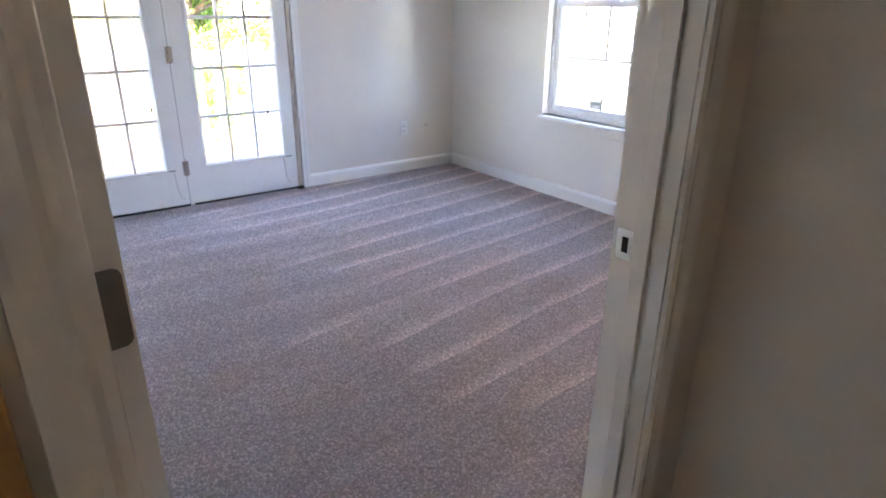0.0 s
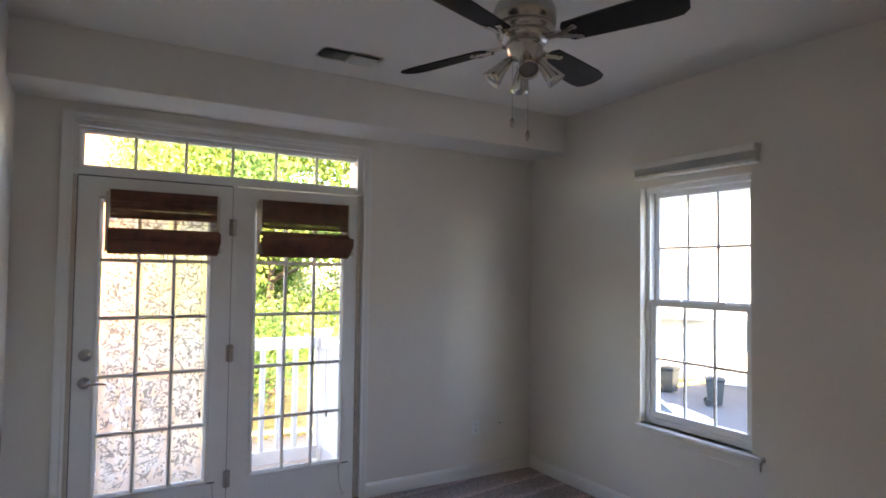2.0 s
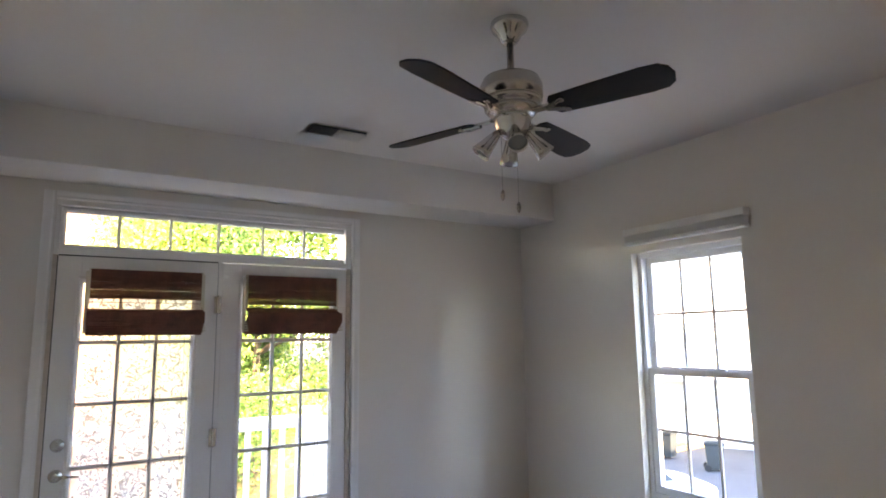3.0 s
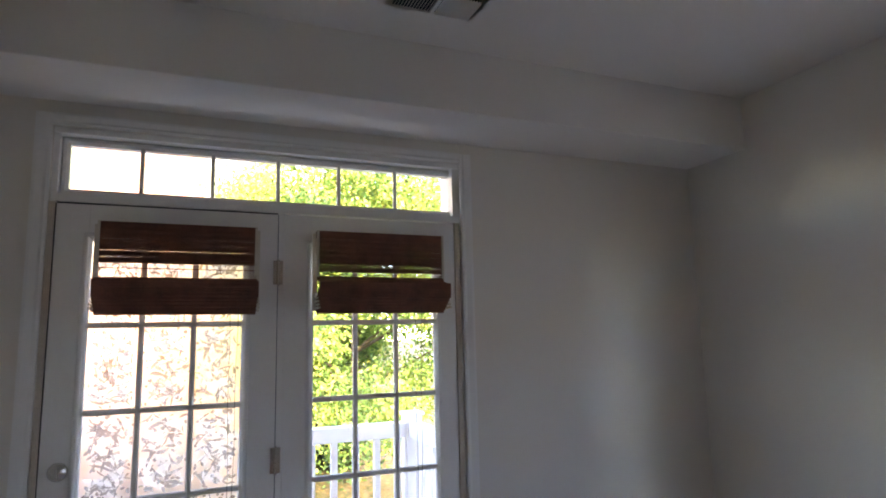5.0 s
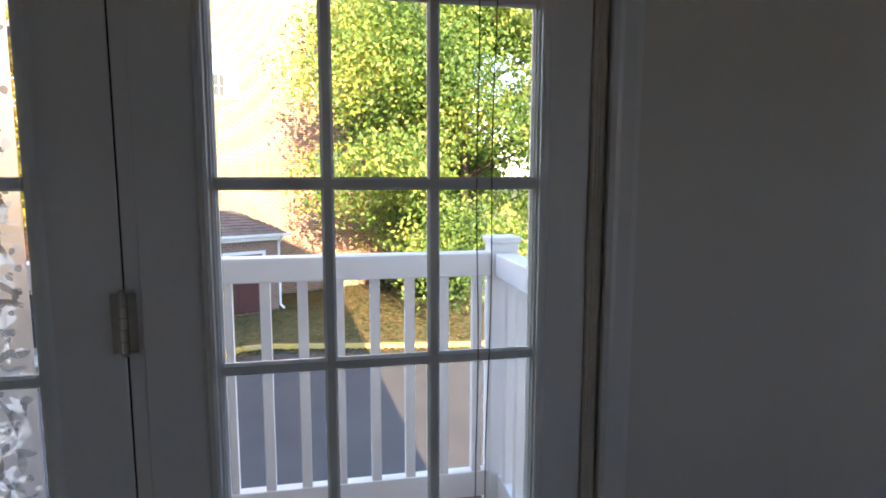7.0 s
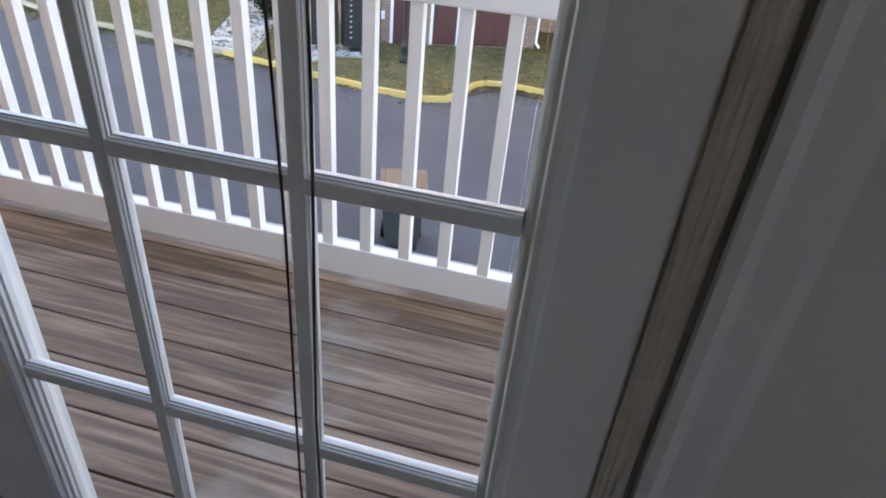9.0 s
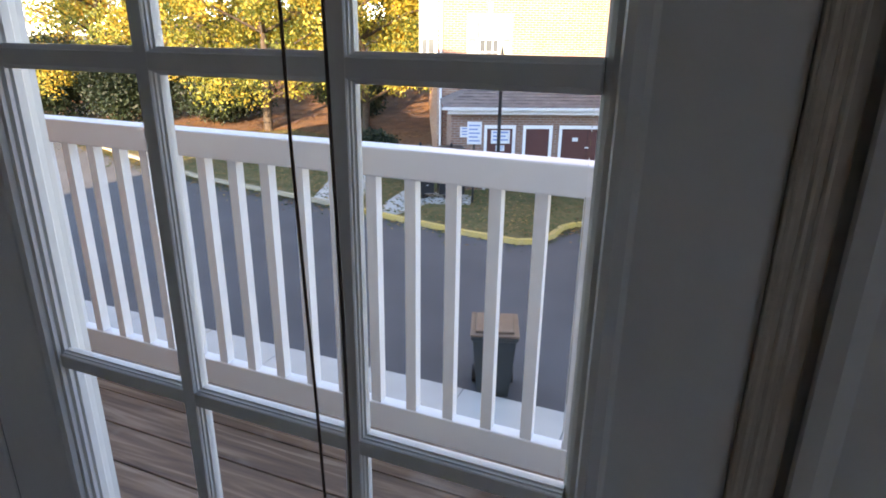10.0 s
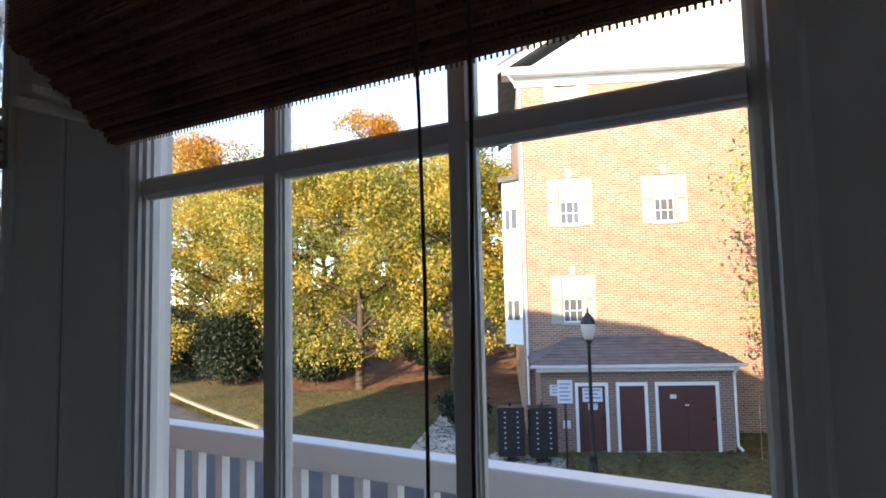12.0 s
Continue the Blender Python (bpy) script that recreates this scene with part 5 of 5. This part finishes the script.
pl = part("plate", cube(-0.21, 0.21, -0.04, -0.03, 1.75, 2.4, bevel=0.01), SIGNWHITE, sp)
bm = bmesh.new()
for k in range(5):
    box(bm, -0.16, 0.16 - 0.06 * (k % 2), -0.045, -0.041, 1.83 + k * 0.11, 1.87 + k * 0.11)
part("line_of_print", bm, SIGNBLUE, pl)


# ---- street lamp ----
lamp = thing("street_lamp", pose(-4.31, 16.1, GZ), "black cast street lamp with an acorn globe", "street lamp")
part("post", lathe([(0.13, 0.0), (0.14, 0.05), (0.12, 0.12), (0.10, 0.42), (0.115, 0.46), (0.07, 0.52), (0.055, 0.60), (0.048, 3.32), (0.07, 3.37), (0.045, 3.41), (0.075, 3.49), (0.10, 3.55), (0.06, 3.57)], 20), BLACKPAINT, lamp, smooth=True)
part("globe", lathe([(0.10, 3.57), (0.135, 3.61), (0.185, 3.82), (0.195, 3.95), (0.19, 4.00)], 24), LAMPGLASS, lamp, "frosted acorn lamp globe", smooth=True)
part("globe_cap", lathe([(0.2, 3.99), (0.205, 4.03), (0.16, 4.15), (0.08, 4.25), (0.03, 4.30), (0.035, 4.34), (0.012, 4.45), (0.003, 4.49)], 24), BLACKPAINT, lamp, smooth=True)


# ---- mailbox clusters ----
def mailbox(x, y, turn):
    mb = thing("cluster_mailbox", Matrix.Translation((x, y, GZ)) @ Matrix.Rotation(radians(turn), 4, "Z"), "black cluster mailbox on a pedestal", "mailbox", "mailboxes on the concrete pad")
    part("pedestal", box(cube(-0.12, 0.12, -0.12, 0.12, 0.04, 0.45), -0.2, 0.2, -0.2, 0.2, 0.0, 0.06), BLACKPAINT, mb)
    part("cabinet", cube(-0.39, 0.39, -0.24, 0.24, 0.18, 1.52, bevel=0.01), BLACKPAINT, mb)
    part("top", prism([(-0.41, 1.52), (0.41, 1.52), (0.36, 1.58), (-0.36, 1.58)], -0.27, 0.27, "y"), BLACKPAINT, mb)
    part("finial", lathe([(0.05, 1.58), (0.03, 1.61), (0.05, 1.65), (0.01, 1.71)], 12), BLACKPAINT, mb)
    for i in range(2):
        for j in range(8):
            dd = part("locker_door", cube(-0.36 + i * 0.37, -0.01 + i * 0.37, -0.25, -0.238, 0.34 + j * 0.144, 0.474 + j * 0.144), BLACKPAINT, mb)
            part("number_tag", cube(-0.21 + i * 0.37, -0.16 + i * 0.37, -0.256, -0.2505, 0.42 + j * 0.144, 0.45 + j * 0.144), SIGNWHITE, dd)


mailbox(-6.78, 16.2, 32)
mailbox(-5.90, 16.5, 32)


# ---- wheelie bins ----
def bin_at(x, y, turn, label, lid):
    w = thing("wheelie_bin", Matrix.Translation((x, y, GZ - 0.12)) @ Matrix.Rotation(radians(turn), 4, "Z"), label, "bin", "wheelie bins")
    bm = bmesh.new()
    rings = []
    for z, hx, hy in ((0.06, 0.22, 0.25), (0.5, 0.26, 0.29), (0.95, 0.29, 0.33), (0.98, 0.32, 0.36), (1.03, 0.32, 0.36)):
        rings.append([bm.verts.new((sx * hx, sy * hy, z)) for sx, sy in ((-1, -1), (1, -1), (1, 1), (-1, 1))])
    for p, q in zip(rings, rings[1:]):
        for k in range(4):
            bm.faces.new((p[k], p[(k + 1) % 4], q[(k + 1) % 4], q[k]))
    bm.faces.new(rings[0][::-1])
    bm.faces.new(rings[-1])
    bmesh.ops.bevel(bm, geom=bm.edges[:], offset=0.012, segments=1, affect="EDGES")
    part("body", bm, BINPLASTIC, w)
    part("lid", box(cube(-0.33, 0.33, -0.37, 0.36, 1.035, 1.065, bevel=0.012), -0.26, 0.26, -0.30, 0.28, 1.06, 1.10, bevel=0.015), lid, w, "worn wheelie bin lid")
    bm = bmesh.new()
    tube(bm, (-0.28, 0.42, 0.97), (0.28, 0.42, 0.97), 0.018, n=8)
    part("handle", bm, BINPLASTIC, w)
    for s in (-1, 1):
        wh = part("wheel", lathe([(0.03, -0.03), (0.125, -0.03), (0.13, -0.01), (0.13, 0.02), (0.12, 0.03), (0.03, 0.03)], 20, Matrix.Translation((s * 0.27, 0.26, 0.13)) @ Matrix.Rotation(radians(90), 4, "Y")), BLACK, w)


bin_at(-1.42, 6.9, 18, "dark green wheelie bin with a brown leaf-strewn lid on the asphalt", BINLID)


# ---- trees ----
def leaves(rnd, blobs, count, size):
    """Loose leaf quads round the limbs' ends, thick outside and thin inside."""
    per = np.array([b[3] * b[4] for b in blobs])
    pick = rnd.choice(len(blobs), count, p=per / per.sum())
    bl = np.array(blobs)[pick]
    d = rnd.normal(size=(count, 3))
    d /= np.linalg.norm(d, axis=1)[:, None]
    r = rnd.uniform(0.02, 1.0, count) ** 0.42 * rnd.uniform(0.75, 1.25, count)
    c = bl[:, :3] + d * r[:, None] * bl[:, [3, 3, 4]]
    a = rnd.normal(size=(count, 3))
    a /= np.linalg.norm(a, axis=1)[:, None]
    b = np.cross(a, rnd.normal(size=(count, 3)))
    b /= np.linalg.norm(b, axis=1)[:, None]
    s = (size * rnd.uniform(0.6, 1.3, count))[:, None]
    v = np.stack([c - a * s, c + b * s * 0.5, c + a * s, c - b * s * 0.5], 1).reshape(-1, 3)
    return v, np.arange(count * 4).reshape(-1, 4)


def tree(x, y, z, height, spread, count, size, mat, seed, label, low=0.28, lean=0.0, clump=1.0):
    rn, nr = random.Random(seed), np.random.default_rng(seed)
    t = thing("tree", pose(x, y, z), label, "tree", "autumn trees")
    bm = bmesh.new()
    pts, p = [], Vector((0, 0, -0.2))
    rad = height * 0.018
    for k in range(7):
        q = p + Vector((rn.uniform(-0.12, 0.12) + lean, rn.uniform(-0.12, 0.12), height * 0.125))
        tube(bm, p, q, rad * (1 - k * 0.12), rad * (1 - (k + 1) * 0.12), n=8, caps=False)
        pts.append(q)
        p = q
    tips = []
    for k in range(26):
        f = low + (0.86 - low) * (k / 25)
        o = pts[min(6, int(f * 7))]
        ang = k * 2.4 + rn.uniform(-0.4, 0.4)
        reach = spread * (0.55 + 0.45 * math.sin(math.pi * min(1, (f - low) / (1 - low) * 0.8 + 0.2))) * rn.uniform(0.7, 1.1)
        mid = o + Vector((math.cos(ang) * reach * 0.5, math.sin(ang) * reach * 0.5, reach * 0.25))
        tip = o + Vector((math.cos(ang) * reach, math.sin(ang) * reach, reach * rn.uniform(0.25, 0.55)))
        tube(bm, o, mid, rad * 0.38, rad * 0.22, n=6, caps=False)
        tube(bm, mid, tip, rad * 0.22, rad * 0.06, n=5, caps=False)
        tips += [(mid, 0.7), (tip, 1.0)]
    part("trunk", bm, BARK, t, smooth=True)
    blobs = [(c.x + rn.uniform(-0.3, 0.3), c.y + rn.uniform(-0.3, 0.3), c.z + rn.uniform(-0.2, 0.4), spread * rn.uniform(0.26, 0.46) * s * clump, spread * rn.uniform(0.18, 0.34) * s * clump) for c, s in tips]
    top = pts[-1]
    blobs += [(top.x + rn.uniform(-1, 1) * spread * 0.2, top.y + rn.uniform(-1, 1) * spread * 0.2, top.z + rn.uniform(-0.3, 0.12) * height * 0.5 * 0.4, spread * 0.26, spread * 0.3) for _ in range(7)]
    v, f = leaves(nr, blobs, count, size)
    me = bpy.data.meshes.new("crown")
    me.from_pydata(v.tolist(), [], f.tolist())
    me.materials.append(mat)
    cr = new("crown", me)
    cr.parent = t
    return t


TREES = [(-19.25, 25.0, 13.0, 5.2, LEAF_YELLOW, "yellow-green autumn tree on the lawn edge"), (-14.45, 26.5, 12.0, 4.6, LEAF_YELLOW, "yellow-green autumn tree beside the path"), (-24.45, 27.0, 13.5, 5.4, LEAF_YELLOW, "tall yellowing tree among others"), (-30.15, 25.0, 12.0, 5.2, LEAF_YELLOW, "yellow-green tree with drooping branches"), (-37.15, 28.5, 17.5, 5.2, LEAF_ORANGE, "orange autumn tree at the wood's edge"), (-24.25, 35.0, 18.0, 4.4, LEAF_ORANGE, "tall rust-orange tree behind the others"), (-18.15, 36.0, 13.5, 6.0, LEAF_YELLOW, "yellow tree on the bank"), (-31.15, 36.0, 15.0, 6.0, LEAF_YELLOW, "yellow-green tree on the bank"), (-13.25, 32.0, 11.5, 4.6, LEAF_YELLOW, "yellow tree behind the brick building"), (-40.65, 36.0, 15.0, 6.0, LEAF_YELLOW, "yellow-green tree deep in the wood")]
for k, (x, y, h, s, mat, lab) in enumerate(TREES):
    tree(x, y, GZ + hill(x, y), h, s, 46000 if k < 4 else 24000, 0.09 if k < 4 else 0.12, mat, 11 + k, lab, low=0.08, clump=0.82)
tree(5.6, 20.4, GZ, 12.2, 5.1, 120000, 0.09, LEAF_GREEN, 41, "green tree turning yellow on the sunny lawn", low=0.05, clump=1.05)


def bush(x, y, z, r, h, mat, seed, label):
    nr = np.random.default_rng(seed)
    t = thing("bush", pose(x, y, z), label, "bush", "bushes")
    blobs = [(nr.uniform(-0.5, 0.5) * r, nr.uniform(-0.5, 0.5) * r, h * nr.uniform(0.3, 0.75), r * 0.6, h * 0.35) for _ in range(9)]
    v, f = leaves(nr, blobs, int(6000 + 2500 * r * h * 0.5), 0.07 + 0.012 * h)
    me = bpy.data.meshes.new("foliage")
    me.from_pydata(v.tolist(), [], f.tolist())
    me.materials.append(mat)
    o = new("foliage", me)
    o.parent = t
    bm = bmesh.new()
    for k in range(5):
        tube(bm, (0.1 * math.cos(k * 1.3), 0.1 * math.sin(k * 1.3), 0), (r * 0.4 * math.cos(k * 1.3), r * 0.4 * math.sin(k * 1.3), h * 0.6), 0.03, 0.01, n=5)
    part("stem", bm, BARK, t)


bush(-9.9, 19.2, GZ, 0.9, 1.5, LEAF_DARK, 3, "dark clipped evergreen bush by the corner")
bush(3.2, 21.6, GZ, 1.0, 1.5, LEAF_DARK, 4, "dark evergreen bush under the tree")
bush(5.0, 21.4, GZ, 1.1, 1.7, LEAF_DARK, 5, "dark evergreen bush under the tree")
bush(-33.0, 23.6, GZ + 0.1, 3.2, 4.6, LEAF_DARK, 6, "large dark evergreen shrub under the trees")
bush(-27.0, 23.8, GZ + 0.1, 2.8, 4.0, LEAF_DARK, 7, "large dark evergreen shrub under the trees")

bush(-22.5, 26.0, GZ + 0.2, 2.4, 2.8, LEAF_DARK, 8, "large dark evergreen shrub under the trees")
bush(-16.5, 28.5, GZ + 0.5, 2.2, 2.4, LEAF_DARK, 18, "dark evergreen shrub on the bank")

# ---- across the court, past the side window ----
row = thing("townhouse", Matrix.Translation((25.0, 13.0, GZ - 0.1)) @ Matrix.Rotation(radians(-62), 4, "Z"), "cream townhouse with garage doors and balconies coloured as if in shade", "house")
bm = bmesh.new()
cut_wall(bm, -11, 11, 0, 0.3, 0, 9.0, [(-9, -6.2, 0, 2.3), (-4.2, -1.4, 0, 2.3), (1.2, 4.0, 0, 2.3), (6.0, 8.8, 0, 2.3)])
box(bm, -11, 11, 0.3, 8, 0, 9.0)
part("wall", bm, SIDING, row, "cream lap siding")
for a in (-9, -4.2, 1.2, 6.0):
    g = part("garage_door", cube(a, a + 2.8, 0.1, 0.16, 0, 2.3), VINYL, row, "white panelled garage door")
    for j in range(4):
        part("panel", cube(a + 0.08, a + 2.72, 0.08, 0.1, 0.06 + j * 0.57, 0.54 + j * 0.57), VINYL, g)
    part("window", cube(a + 0.7, a + 2.0, -0.03, 0.0, 3.7, 5.4), DARKGLASS, row)
    # balcony parts carry their shade as a blue-grey base colour
    dk = part("balcony", cube(a - 0.2, a + 3.0, -1.6, 0.0, 3.0, 3.2), BLUESHADE, row, "balcony with blue-grey shade put into its colour")
    part("top_rail", cube(a - 0.2, a + 3.0, -1.6, -1.52, 4.2, 4.28), BLUESHADE, dk)
    for j in range(22):
        part("baluster", cube(a - 0.19 + j * 0.15, a - 0.15 + j * 0.15, -1.58, -1.54, 3.2, 4.2), BLUESHADE, dk)
    for xx in (a - 0.2, a + 2.9):
        part("post", cube(xx, xx + 0.12, -1.6, -1.48, 0, 4.35), BLUESHADE, dk)
part("roof", prism([(-0.6, 9.0), (8.6, 9.0), (4, 12.0)], -11.5, 11.5, "x"), SHINGLE, row)
# invented building out of view, placed to throw shadow over the court
shade_block = thing("townhouse", Matrix.Translation((22.0, -12.0, GZ - 0.1)), "unseen cream house block added to shade the court", "house")
part("wall", cube(-11.5, 11.5, -5, 4, 0, 7.2), SIDING, shade_block, "cream lap siding")
part("roof", prism([(-5.5, 7.2), (4.5, 7.2), (-0.5, 9.8)], -12, 12, "x"), SHINGLE, shade_block)
bin_at(20.9, 13.8, 10, "dark wheelie bin by the garages", BINPLASTIC)
bin_at(20.3, 11.2, 40, "dark wheelie bin by the garages", BINPLASTIC)
bin_at(18.0, 13.4, 70, "dark wheelie bin by the garages", BINPLASTIC)

car = thing("parked_car", Matrix.Translation((13.6, 9.2, GZ - 0.12)) @ Matrix.Rotation(radians(-20), 4, "Z"), "white parked saloon car", "car")
side_line = [(-2.2, 0.35), (2.2, 0.35), (2.25, 0.7), (1.9, 0.88), (1.0, 0.98), (0.45, 1.42), (-0.85, 1.45), (-1.55, 1.02), (-2.2, 0.95)]
bm = prism(side_line, -0.86, 0.86, "y")
bmesh.ops.bevel(bm, geom=bm.edges[:], offset=0.06, segments=2, affect="EDGES")
part("body", bm, CARWHITE, car, smooth=True)
for s in (-1, 1):
    part("side_window", prism([(-1.35, 1.02), (0.85, 1.0), (0.38, 1.36), (-0.8, 1.38)], s * 0.855, s * 0.868, "y"), DARKGLASS, car)
    for xw in (-1.35, 1.4):
        wl = part("wheel", lathe([(0.2, -0.1), (0.31, -0.1), (0.32, 0.0), (0.31, 0.1), (0.2, 0.1)], 24, Matrix.Translation((xw, s * 0.80, 0.32)) @ Matrix.Rotation(radians(90), 4, "X")), BLACK, car, "black tyre")
        part("rim", lathe([(0.05, -0.09), (0.2, -0.105), (0.2, 0.105), (0.05, 0.09)], 20, Matrix.Translation((xw, s * 0.80, 0.32)) @ Matrix.Rotation(radians(90), 4, "X")), NICKEL, wl)
part("windscreen", prism([(1.02, 1.0), (0.47, 1.425), (0.46, 1.44), (1.03, 1.015)], -0.74, 0.74, "y"), DARKGLASS, car)
